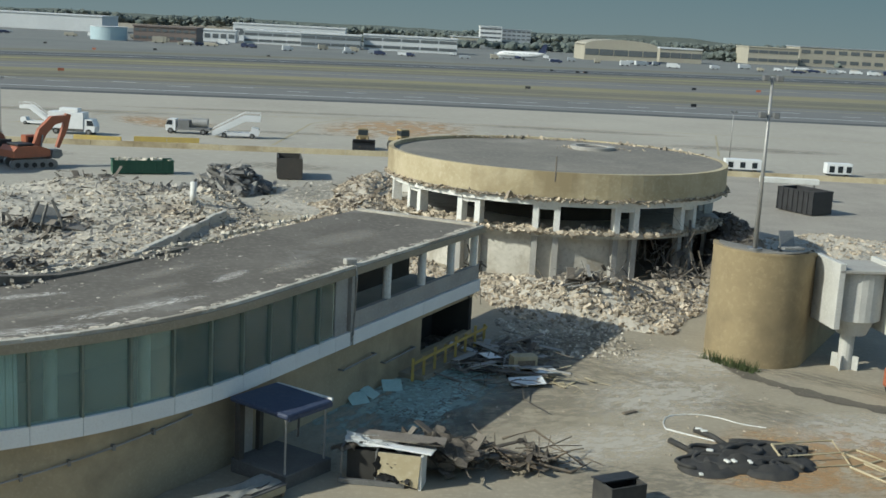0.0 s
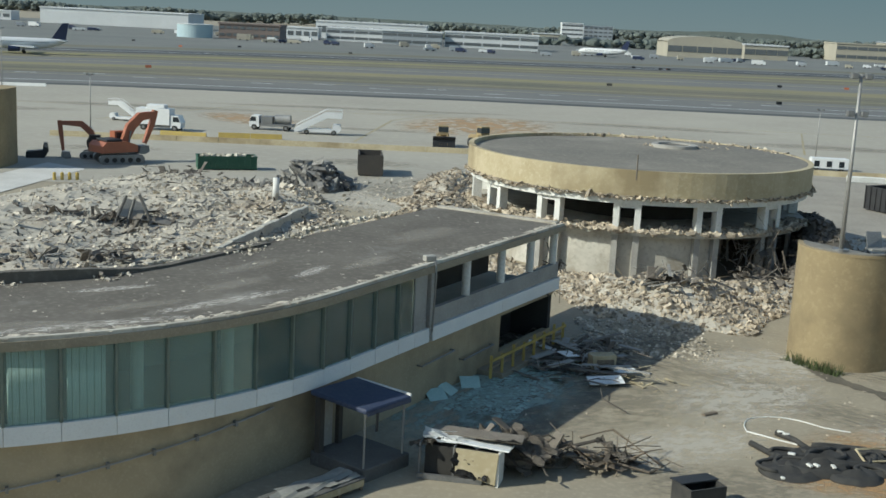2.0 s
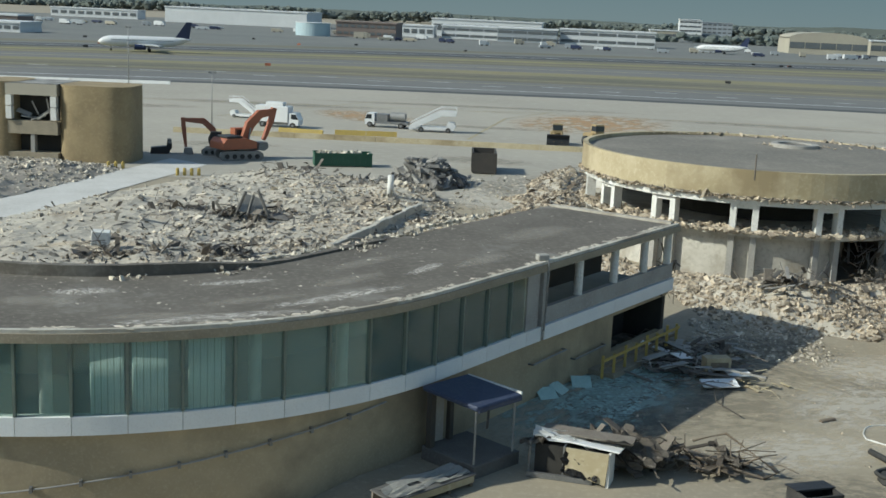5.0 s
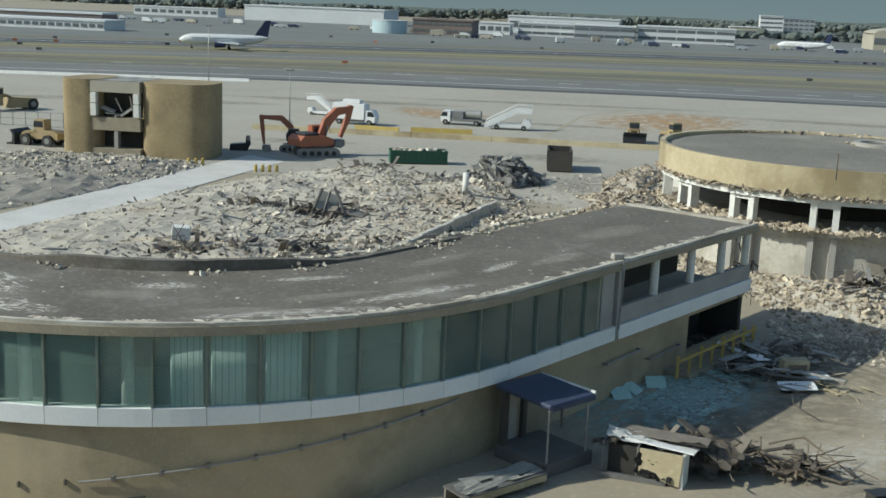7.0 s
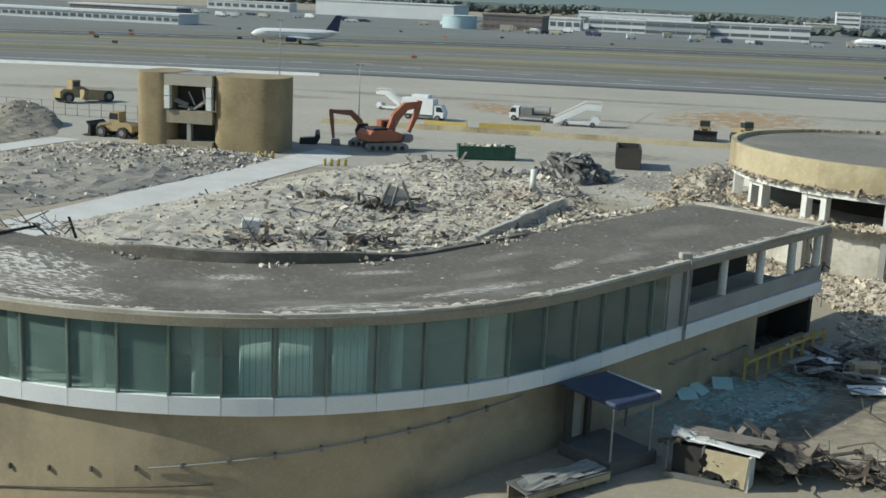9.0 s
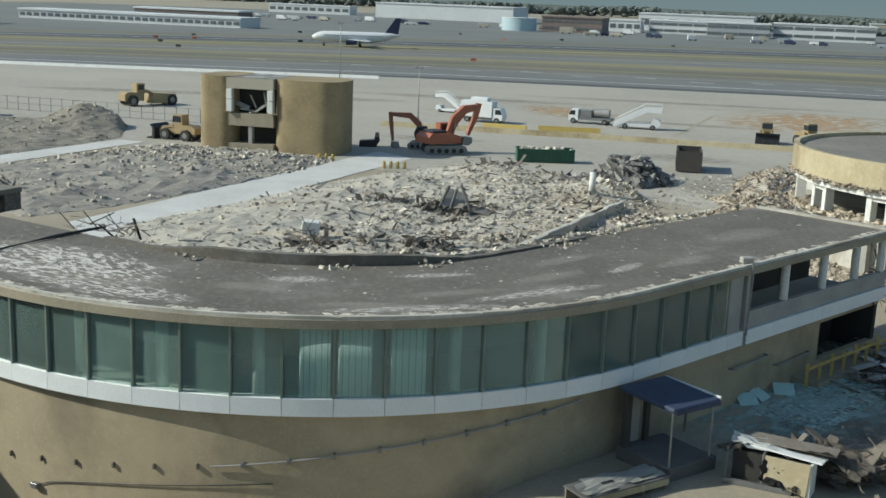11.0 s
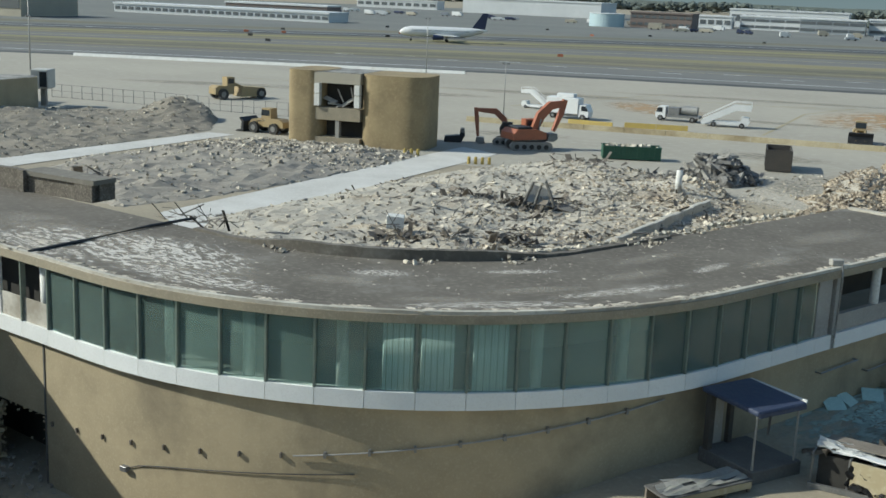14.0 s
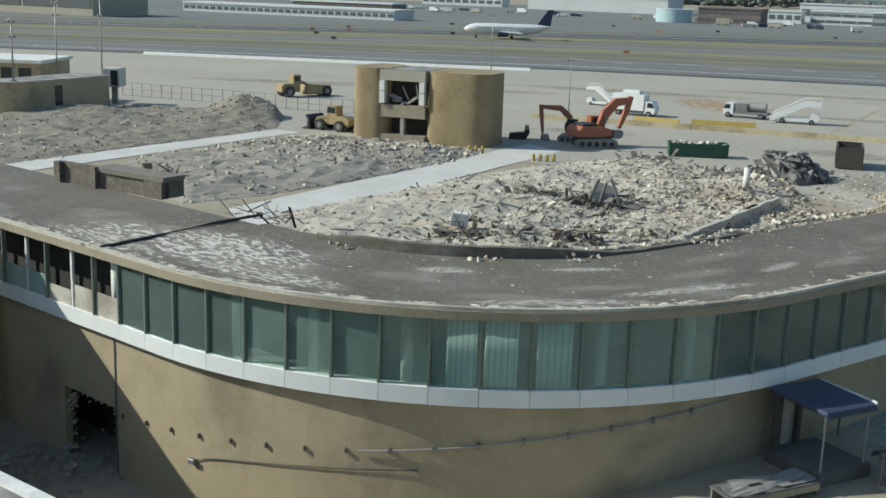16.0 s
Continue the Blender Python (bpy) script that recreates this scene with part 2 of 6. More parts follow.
M["weeds"] = material("weeds", ((0.06, 0.085, 0.025), (0.09, 0.11, 0.04)), 2.0, 0.9, island=0.4)
M["bridge_white"] = material("bridge_white", ((0.50, 0.49, 0.45), (0.42, 0.41, 0.375), (0.56, 0.55, 0.51)), 0.6, 0.6, fine=10, stain=((0.3, 0.28, 0.24), 0.6))
M["skip_dark"] = material("skip_dark", ((0.045, 0.042, 0.038), (0.06, 0.052, 0.043), (0.085, 0.07, 0.055)), 0.8, 0.75)
# dark glass lightened by painted-in distance haze
M["hazed_window"] = material("hazed_window", ((0.10, 0.112, 0.12), (0.125, 0.135, 0.14)), 0.1, 0.3, bump=0.0)
M["plaster"] = material("plaster", ((0.56, 0.53, 0.46), (0.44, 0.41, 0.35), (0.34, 0.31, 0.26)), 0.5, 0.9, fine=6, bump=0.4, stain=((0.30, 0.265, 0.21), 0.5))
M["line_paint"] = material("line_paint", ((0.33, 0.27, 0.13), (0.33, 0.29, 0.21), (0.35, 0.32, 0.26)), 0.4, 0.8, bump=0.0)


# ---- mesh helpers ----
def mesh_of(name, bm, mat, smooth=False):
    me = bpy.data.meshes.new(name)
    bm.normal_update()
    bm.to_mesh(me)
    bm.free()
    me.materials.append(M[mat])
    if smooth:
        for p in me.polygons:
            p.use_smooth = True
    return me


def part(name, bm, mat, parent=None, label="", smooth=False, kind=""):
    ob = new(name, mesh_of(name, bm, mat, smooth))
    ob.parent = parent
    return tagged(ob, label=label, kind=kind)


def thing(name, label, category, at=(0, 0, 0), turn=0.0, group="", kind=""):
    ob = new(name)
    ob.matrix_basis = pose(*at, 0, 0, turn)
    return tagged(ob, label, category, group, kind)


def box(bm, x0, y0, z0, x1, y1, z1, m=None, bevel=0.0):
    mat = Matrix.Translation(((x0 + x1) / 2, (y0 + y1) / 2, (z0 + z1) / 2)) @ Matrix.Diagonal((x1 - x0, y1 - y0, z1 - z0, 1))
    r = bmesh.ops.create_cube(bm, size=1, matrix=(m @ mat) if m else mat)
    if bevel:
        es = list({e for v in r["verts"] for e in v.link_edges})
        bmesh.ops.bevel(bm, geom=es, offset=bevel, segments=1, affect="EDGES")
    return bm


def cyl(bm, a, b, r0, r1=None, seg=12, caps=True):
    a, b = Vector(a), Vector(b)
    d = b - a
    m = Matrix.Translation((a + b) / 2) @ d.to_track_quat("Z", "Y").to_matrix().to_4x4()
    bmesh.ops.create_cone(bm, cap_ends=caps, segments=seg, radius1=r0, radius2=r0 if r1 is None else r1, depth=d.length, matrix=m)
    return bm


def tube(bm, pts, r, seg=6):
    pts = [Vector(p) for p in pts]
    rings = []
    for i, p in enumerate(pts):
        d = (pts[min(i + 1, len(pts) - 1)] - pts[max(i - 1, 0)]).normalized()
        q = d.to_track_quat("Z", "Y").to_matrix()
        rings.append([bm.verts.new(p + q @ Vector((r * math.cos(t), r * math.sin(t), 0))) for t in [2 * math.pi * k / seg for k in range(seg)]])
    for a, b in zip(rings, rings[1:]):
        off = min(range(seg), key=lambda o: (b[o].co - a[0].co).length)
        for k in range(seg):
            bm.faces.new((a[k], a[(k + 1) % seg], b[(k + 1 + off) % seg], b[(k + off) % seg]))
    bm.faces.new(rings[0][::-1])
    bm.faces.new(rings[-1])
    return bm


def prism(bm, outline, z0, z1):
    """A solid between two heights over an outline of (x, y), counter-clockwise."""
    lo = [bm.verts.new((x, y, z0)) for x, y in outline]
    hi = [bm.verts.new((x, y, z1)) for x, y in outline]
    bm.faces.new(hi)
    bm.faces.new(lo[::-1])
    k = len(lo)
    for i in range(k):
        bm.faces.new((lo[i], lo[(i + 1) % k], hi[(i + 1) % k], hi[i]))
    return bm


def profile(bm, outline, y0, y1, m=None):
    """A solid with an outline in x and z, between two y."""
    a = [bm.verts.new((x, y0, z)) for x, z in outline]
    b = [bm.verts.new((x, y1, z)) for x, z in outline]
    bm.faces.new(a)
    bm.faces.new(b[::-1])
    k = len(a)
    for i in range(k):
        bm.faces.new((a[(i + 1) % k], a[i], b[i], b[(i + 1) % k]))
    if m:
        bmesh.ops.transform(bm, matrix=m, verts=a + b)
    bmesh.ops.recalc_face_normals(bm, faces=bm.faces)
    return bm


B = bmesh.new


def bumps(x, y, size):
    return noise.noise(Vector((x / size, y / size, 3.7)))


# ---- plan of the curved terminal: a straight, an arc, a straight ----
CX, CY, RAD, H0, H1 = -24.82, 62.03, 22.92, -0.298, 1.062
ARC = RAD * (H1 - H0)
Z_SILL, Z_GLASS, Z_HEAD, Z_ROOF = 3.31, 4.06, 7.03, 7.5


def plan(s, inset=0.0):
    """Point of the outer face at station s along it, moved inwards by inset, and its heading."""
    s = 15.88 + (s - 13.57) * 0.982 + 0.118 * max(s - 38.2, 0)
    h = H0 + min(max(s, 0), ARC) / RAD
    x, y = CX + (RAD - inset) * math.sin(h), CY - (RAD - inset) * math.cos(h)
    rest = min(s, 0) + max(s - ARC, 0)
    return x + rest * math.cos(h), y + rest * math.sin(h), h


def along(bm, s0, s1, inset0, inset1, z0, z1, step=0.9):
    """A solid that follows the plan from s0 to s1 between two insets and two heights."""
    n = max(1, math.ceil((s1 - s0) / step)) if s1 > -3 and s0 < 38 else 1
    rows = []
    for i in range(n + 1):
        s = s0 + (s1 - s0) * i / n
        a, b = plan(s, inset0), plan(s, inset1)
        rows.append([bm.verts.new((*p[:2], z)) for p, z in ((a, z0), (a, z1), (b, z1), (b, z0))])
    for p, q in zip(rows, rows[1:]):
        for k in range(4):
            bm.faces.new((p[k], q[k], q[(k + 1) % 4], p[(k + 1) % 4]))
    bm.faces.new(rows[0])
    bm.faces.new(rows[-1][::-1])
    bmesh.ops.recalc_face_normals(bm, faces=bm.faces)
    return bm


def smoothstep(a, b, v):
    t = min(max((v - a) / (b - a), 0), 1)
    return t * t * (3 - 2 * t)


def pit(x, y):
    """Ground falls away in front of the curved wall towards the west."""
    return -4.0 * smoothstep(-6, -22, x) * smoothstep(58, 46, y) * smoothstep(-95, -60, x) * smoothstep(-60, -20, y)


# ---- far haze behind everything ----
def haze_backdrop():
    m = bpy.data.materials.new("haze")
    m.use_nodes = True
    n, l = m.node_tree.nodes, m.node_tree.links
    n.remove(n["Principled BSDF"])
    em, co, sp, mr, mx = (n.new(k) for k in ("ShaderNodeEmission", "ShaderNodeNewGeometry", "ShaderNodeSeparateXYZ", "ShaderNodeMapRange", "ShaderNodeMix"))
    mx.data_type = "RGBA"
    mx.inputs[6].default_value, mx.inputs[7].default_value = (0.150, 0.185, 0.19, 1), (0.105, 0.155, 0.175, 1)
    l.new(co.outputs["Position"], sp.inputs[0]), l.new(sp.outputs[2], mr.inputs[0])
    mr.inputs[1].default_value, mr.inputs[2].default_value = 0, 260
    l.new(mr.outputs[0], mx.inputs[0]), l.new(mx.outputs[2], em.inputs[0]), l.new(em.outputs[0], n["Material Output"].inputs[0])
    M["haze"] = m
    bm = B()
    rows = [[bm.verts.new((4300 * math.sin(radians(a)), 4300 * math.cos(radians(a)), z)) for z in (-5, 420)] for a in range(-75, 61, 5)]
    for p, q in zip(rows, rows[1:]):
        bm.faces.new((p[0], q[0], q[1], p[1]))
    return tagged(part("backdrop", bm, "haze"), "hazy blue-grey sky above the horizon", "sky", kind="structure")


haze_backdrop()


# ---- ground ----
xs = sorted({-3000, -2000, -1200, -700, -400, -220, -150} | set(range(-100, 61, 4)) | {90, 150, 260, 450, 800, 1400, 2200, 3000})
ys = sorted({-900, -400, -200, -100} | set(range(-60, 61, 4)) | {80, 100, 130, 170, 230, 300, 400, 600, 900, 1400, 2200, 3400, 4500})
bm = B()
grid = [[bm.verts.new((x, y, pit(x, y))) for x in xs] for y in ys]
for r0, r1 in zip(grid, grid[1:]):
    for i in range(len(xs) - 1):
        bm.faces.new((r0[i], r0[i + 1], r1[i + 1], r1[i]))
tagged(part("ground", bm, "ground", smooth=True), "worn grey-brown concrete and dirt ground", "ground", kind="structure")


def band(name, near, far, z, mat, label, cat):
    """A flat sheet between two lines given as points from west to east."""
    bm = B()
    a = [bm.verts.new((x, y, z)) for x, y in near]
    b = [bm.verts.new((x, y, z)) for x, y in far]
    for i in range(len(a) - 1):
        bm.faces.new((a[i], a[i + 1], b[i + 1], b[i]))
    return tagged(part(name, bm, mat), label, cat, kind="structure")


def edge(d, tilt=0.0):
    """A line across the airfield about d metres ahead, bent as the apron's far edge is."""
    return [(-700, d - 190 - 700 * tilt), (-300, d - 88 - 300 * tilt), (-185, d - 45 - 185 * tilt), (-90, d - 14 - 90 * tilt), (5, d + 1), (127, d + 6 + 127 * tilt), (400, d + 16 + 400 * tilt), (900, d + 30 + 900 * tilt)]


band("apron", [(-700, 60), (-300, 92), (-150, 112), (-100, 128), (-60, 130), (0, 133), (200, 133), (900, 133)], edge(292), 0.02, "apron", "pale concrete aircraft apron with stains", "apron")
band("shoulder", edge(292), edge(299), 0.02, "tar", "dark asphalt shoulder along the apron edge", "pavement")
band("taxiway", edge(299), edge(352, 0.05), 0.02, "asphalt", "grey asphalt taxiway", "taxiway")
band("grass_strip", edge(352, 0.05), edge(395, 0.1), 0.02, "grass", "dry green-brown grass strip beside the taxiway", "grass")
band("dry_strip", edge(395, 0.1), edge(420, 0.15), 0.02, "drygrass", "straw-coloured dry grass strip", "grass")
band("cross_taxiway", edge(420, 0.15), edge(470, 0.22), 0.02, "asphalt", "grey asphalt taxiway", "taxiway")
band("grass_strip", edge(470, 0.22), edge(545, 0.32), 0.02, "grass", "dry green-brown grass beside the runway", "grass")
band("runway", edge(545, 0.32), edge(590, 0.36), 0.02, "tar", "dark asphalt runway strip", "runway")
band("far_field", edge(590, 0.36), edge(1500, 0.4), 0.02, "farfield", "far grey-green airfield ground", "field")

for d0, d1, tilt, mat, label in ((310, 311, 0.01, "far_white", "thin white taxiway edge line"), (340, 341.2, 0.04, "line_paint", "faded yellow taxiway line"), (362, 367, 0.07, "drygrass", "straw-coloured streak in the grass"), (377, 379, 0.09, "tar", "dark service track across the grass"), (404, 411, 0.12, "olive", "olive-yellow streak of grass"), (445, 447, 0.2, "line_paint", "faded yellow taxiway line"), (482, 489, 0.25, "drygrass", "straw-coloured streak in the grass"), (505, 520, 0.28, "olive", "olive-yellow streak of grass"), (566, 568, 0.34, "far_white", "thin white runway line"), (610, 640, 0.37, "grass", "dull green grass beyond the runway"), (680, 700, 0.38, "asphalt", "far grey service road")):
    band("field_streak", edge(d0, tilt), edge(d1, tilt), 0.06, mat, label, "field")

# ---- curved terminal ----
terminal = thing("terminal_building", "curved half-demolished terminal with teal glazing and flat grey roof", "building")
PITCH, S_REF = 2.13, 13.57
S_WEST, S_EAST = -46.0, 52.6
wall = part("lower_wall", along(along(B(), S_WEST, -11.2, 0.35, 0.75, -5.0, Z_SILL + 0.3), -6.5, 46.0, 0.35, 0.75, -5.0, Z_SILL + 0.3), "tan_wall", terminal, "stained tan concrete lower wall")
part("lower_wall", along(B(), -11.2, -6.5, 0.35, 0.75, -0.45, Z_SILL + 0.3), "tan_wall", terminal)
part("lower_wall", along(B(), 46.0, S_EAST, 0.35, 0.75, 2.9, Z_SILL + 0.3), "tan_wall", terminal)
part("lower_wall", along(B(), 46.0, S_EAST, 0.35, 0.75, -1.0, 0.7), "tan_wall", terminal)
# near-black backing and end wall: the bay's shade is painted on them
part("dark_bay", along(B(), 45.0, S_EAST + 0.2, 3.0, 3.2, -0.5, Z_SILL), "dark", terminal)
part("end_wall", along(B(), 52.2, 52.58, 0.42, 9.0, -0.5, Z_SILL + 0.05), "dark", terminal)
part("loading_ledge", along(B(), 43.6, S_EAST, -1.3, 0.33, -0.5, 0.3), "ground", terminal, "raised concrete loading ledge")
part("upper_floor", along(B(), S_WEST, S_EAST, 0.4, 12.0, Z_SILL + 0.1, Z_SILL + 0.4), "interior", terminal, "bare concrete upper floor")
part("back_wall", along(B(), S_WEST, 36.0, 6.5, 6.7, Z_SILL + 0.4, Z_HEAD), "interior", terminal)
part("wall_joint", along(B(), -6.52, -6.42, 0.30, 0.36, -4.0, Z_SILL), "dock", terminal, "dark open joint in the tan wall")
# added near-black sheet close behind the broken windows, coloured as their inner shade
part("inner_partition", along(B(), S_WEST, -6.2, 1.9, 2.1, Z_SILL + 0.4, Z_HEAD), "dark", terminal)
for k in range(math.ceil((S_WEST - S_REF) / PITCH), math.floor((36.0 - S_REF) / PITCH) + 1):
    s0, s1 = S_REF + k * PITCH, S_REF + (k + 1) * PITCH
    s1 = 36.45 if s1 > 36.45 else s1
    part("sill_panel", along(B(), s0 + 0.012, s1 - 0.012, 0.0, 0.5, Z_SILL, Z_GLASS), "white_panel", terminal)
    if s0 < -6:
        part("spandrel", along(B(), s0 + 0.06, s1 - 0.06, 0.16, 0.2, Z_GLASS, Z_GLASS + (1.15 if k % 3 else 0.8)), "plaster" if s0 > -12 else "teal_glass", terminal, "grimy panel below a broken window")
        if k % 2:
            part("window_frame", along(B(), s0 + 0.1, s0 + 0.26, 0.1, 0.24, Z_GLASS, Z_HEAD), "white_paint", terminal)
            continue
    else:
        pane = part("window_pane", along(B(), s0 + 0.04, s1 - 0.04, 0.16, 0.18, Z_GLASS, Z_HEAD), "glass", terminal)
        pane.visible_shadow = False
    part("mullion", along(B(), s0 - 0.05, s0 + 0.05, 0.02, 0.28, Z_GLASS, Z_HEAD), "mullion", terminal)
part("sill_panel", along(B(), 36.47, 38.18, 0.0, 0.5, Z_SILL, Z_GLASS), "white_panel", terminal)
part("white_panel", along(B(), 36.5, 37.7, 0.12, 0.3, Z_GLASS, Z_HEAD), "concrete", terminal, "tall pale panel beside the last window")
part("end_post", along(B(), 37.9, 38.2, 0.0, 0.5, Z_SILL, Z_HEAD + 0.1), "concrete", terminal)
# open bays to the east
for s in (41.9, 45.7, 49.2, 52.2):
    x, y, h = plan(s, 0.35)
    part("column", cyl(B(), (x, y, 5.0), (x, y, Z_HEAD), 0.24, seg=14), "white_paint", terminal, smooth=False)
part("balustrade", along(B(), 38.2, S_EAST, 0.1, 0.4, Z_GLASS + 0.05, 5.0), "concrete", terminal, "rough grey concrete balustrade")
for a, b in ((38.2, 45.4), (45.42, S_EAST)):
    part("sill_panel", along(B(), a + 0.01, b, -0.05, 0.45, Z_SILL, Z_GLASS), "white_panel", terminal)
# near-black sheet gives the open upper bays their shaded depth
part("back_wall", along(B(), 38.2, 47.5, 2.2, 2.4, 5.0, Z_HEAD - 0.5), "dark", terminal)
# roof slab, eaves and roofing
part("roof_slab", along(B(), S_WEST, S_EAST + 0.3, -0.12, 9.3, Z_HEAD, Z_ROOF - 0.1), "roof_edge", terminal, "tan roof slab with a weathered edge")
part("roofing", along(B(), S_WEST, S_EAST + 0.1, 0.15, 9.2, Z_ROOF - 0.1, Z_ROOF - 0.02), "roof", terminal, "dark grey flat roofing with pale worn patches")
part("end_kerb", along(B(), S_EAST - 0.35, S_EAST + 0.05, 0.3, 9.0, Z_ROOF - 0.05, Z_ROOF + 0.12), "plaster", terminal, "pale kerb across the end of the roof")
part("eaves_flashing", along(B(), -20.0, S_EAST + 0.1, -0.05, 0.16, Z_ROOF - 0.1, Z_ROOF + 0.05), "plaster", terminal, "flaking pale roof edge")
bm = along(B(), -6.0, 36.0, 9.0, 9.4, Z_ROOF - 1.5, Z_ROOF + 0.1)
for q, v in enumerate(list(bm.verts)):
    if v.co.z > Z_ROOF:
        st = -6.0 + 42.0 * (q // 4) / math.ceil(42 / 0.9)
        v.co.z += 0.4 * smoothstep(-3, 4, st) * smoothstep(27, 17, st) + 0.05 * noise.noise(Vector((st * 0.7, 3, 1)))
part("rear_upstand", bm, "roof", terminal, "dark upstand along the rear edge of the roof")
for s in [S_REF + PITCH * (2 * k + 0.5) for k in range(-5, 5)]:
    x, y, h = plan(s, 0.7)
    part("inner_column", cyl(B(), (x, y, Z_SILL + 0.4), (x, y, Z_HEAD), 0.26, seg=14), "white_paint", terminal, "pale round column behind the glass", smooth=True)
# drawn curtains
for a, b in ((12.15, 13.45), (13.75, 15.15), (15.95, 17.45)):
    n = 26
    bm = B()
    vs = []
    for i in range(n + 1):
        s = a + (b - a) * i / n
        x, y, h = plan(s, 0.215)
        vs.append([bm.verts.new((x, y, z)) for z in (Z_GLASS + 0.02, Z_HEAD - 0.03)])
    for p, q in zip(vs, vs[1:]):
        bm.faces.new((p[0], q[0], q[1], p[1]))
    c = part("curtain", bm, "curtain", terminal, "pale drawn curtain behind the glass", smooth=True)
    c.modifiers.new("thick", "SOLIDIFY").thickness = 0.008
    # the curtain is flat; dark strips paint the shade in its folds
    for f in range(5):
        sf = a + (b - a) * (0.12 + 0.19 * f)
        part("curtain_fold", along(B(), sf, sf + 0.025, 0.198, 0.206, Z_GLASS + 0.03, Z_HEAD - 0.04), "interior", c)

# ---- round building ----
RX, RY, RR = 16.8, 106.0, 15.4
rotunda = thing("round_building", "round stripped concrete building with a stained cream parapet drum", "building")


def ring(bm, r_out, r_in, z0, z1, a0=0.0, a1=360.0, seg=96, cx=RX, cy=RY):
    n = max(2, int(seg * (a1 - a0) / 360))
    rows = []
    for i in range(n + 1):
        a = radians(a0 + (a1 - a0) * i / n)
        c, s = math.cos(a), math.sin(a)
        rows.append([bm.verts.new((cx + r * c, cy + r * s, z)) for r, z in ((r_out, z0), (r_out, z1), (r_in, z1), (r_in, z0))])
    for p, q in zip(rows, rows[1:]):
        for k in range(4):
            bm.faces.new((p[k], q[k], q[(k + 1) % 4], p[(k + 1) % 4]))
    if a1 - a0 < 359.9:
        bm.faces.new(rows[0])
        bm.faces.new(rows[-1][::-1])
    bmesh.ops.remove_doubles(bm, verts=bm.verts, dist=1e-4)
    bmesh.ops.recalc_face_normals(bm, faces=bm.faces)
    return bm


part("parapet_drum", ring(B(), RR, RR - 0.45, 6.9, 8.95), "cream_wall", rotunda, "stained cream parapet drum")
part("roof_disc", cyl(B(), (RX, RY, 8.2), (RX - 0.006, RY, 8.74), RR - 0.43, seg=96), "roof_disc", rotunda, "grey round roof")
part("broken_edge", ring(B(), RR - 0.05, RR - 2.0, 6.72, 6.92), "concrete", rotunda)
part("ring_beam", ring(B(), RR - 0.25, RR - 1.1, 6.2, 6.71), "white_paint", rotunda, "white ring beam over the columns")
part("middle_slab", ring(B(), RR - 0.3, 3.0, 3.68, 4.0), "plaster", rotunda, "broken floor slab edge")
# closed black core, stands in for the unlit depth between the columns
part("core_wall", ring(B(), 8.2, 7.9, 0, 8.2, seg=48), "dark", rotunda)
for i in range(14):
    a = 259.5 + i * 360 / 14
    if 318 < a % 360 < 355:
        continue
    part("frame_head", ring(B(), RR - 0.55, RR - 1.25, 5.85, 6.19, a - 3.3, a + 3.3), "white_paint", rotunda)
    for off in (-3.3, 3.3):
        b = radians(a + off)
        m = Matrix.Translation((RX + (RR - 0.9) * math.cos(b), RY + (RR - 0.9) * math.sin(b), 0)) @ Matrix.Rotation(b, 4, "Z")
        part("column", box(B(), -0.4, -0.24, 4.0, 0.4, 0.24, 6.2, m), "white_paint", rotunda)
        part("pilaster", box(B(), -0.3, -0.24, 0.0, 0.3, 0.24, 3.68, m), "concrete", rotunda)
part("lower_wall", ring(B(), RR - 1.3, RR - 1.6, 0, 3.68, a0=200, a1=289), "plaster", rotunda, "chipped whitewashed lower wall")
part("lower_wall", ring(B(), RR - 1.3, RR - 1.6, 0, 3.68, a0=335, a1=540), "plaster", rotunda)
cap = part("roof_cap", ring(B(), 2.2, 1.6, 8.5, 9.1, cx=RX + 4.5, cy=RY + 6.5, seg=40), "concrete", rotunda, "low round concrete upstand on the roof")
part("cap_disc", cyl(B(), (RX + 4.5, RY + 6.5, 8.5), (RX + 4.5, RY + 6.5, 8.95), 1.65, seg=40), "roof", cap)
part("vent_pipe", cyl(B(), (RX - 2.3, RY - RR + 0.2, 8.2), (RX - 2.3, RY - RR + 0.2, 10.2), 0.06), "twisted", rotunda)


def stadium(length, width, n=64):
    r, h = width / 2, length / 2 - width / 2
    pts = [(h + r * math.cos(a), r * math.sin(a)) for a in [(-90 + 180 * i / n) * math.pi / 180 for i in range(n + 1)]]
    pts += [(-h - r * math.cos(a), -r * math.sin(a)) for a in [(-90 + 180 * i / n) * math.pi / 180 for i in range(n + 1)]]
    return pts


# ---- ochre gatehouses ----
east = thing("gatehouse", "ochre oval gatehouse with a flat roof and a floodlight mast", "building", (28.0, 75.9, 0), 57)


def sloped(bm, z_from):
    """Lower the top towards the far end, where the wall falls to the bridge."""
    for v in bm.verts:
        if v.co.z > z_from:
            v.co.z -= 3.0 * smoothstep(-5.5, 9.5, v.co.x)
    return bm


part("wall", sloped(prism(B(), stadium(17.0, 6.2), -0.2, 7.2), 1), "ochre_wall", east, "faded ochre curved wall")
part("roof", sloped(prism(B(), stadium(16.4, 5.6), 7.2, 7.26), 1), "roof_disc", east)
part("coping", sloped(prism(B(), stadium(17.06, 6.26), 7.06, 7.23), 1), "ochre_wall", east)

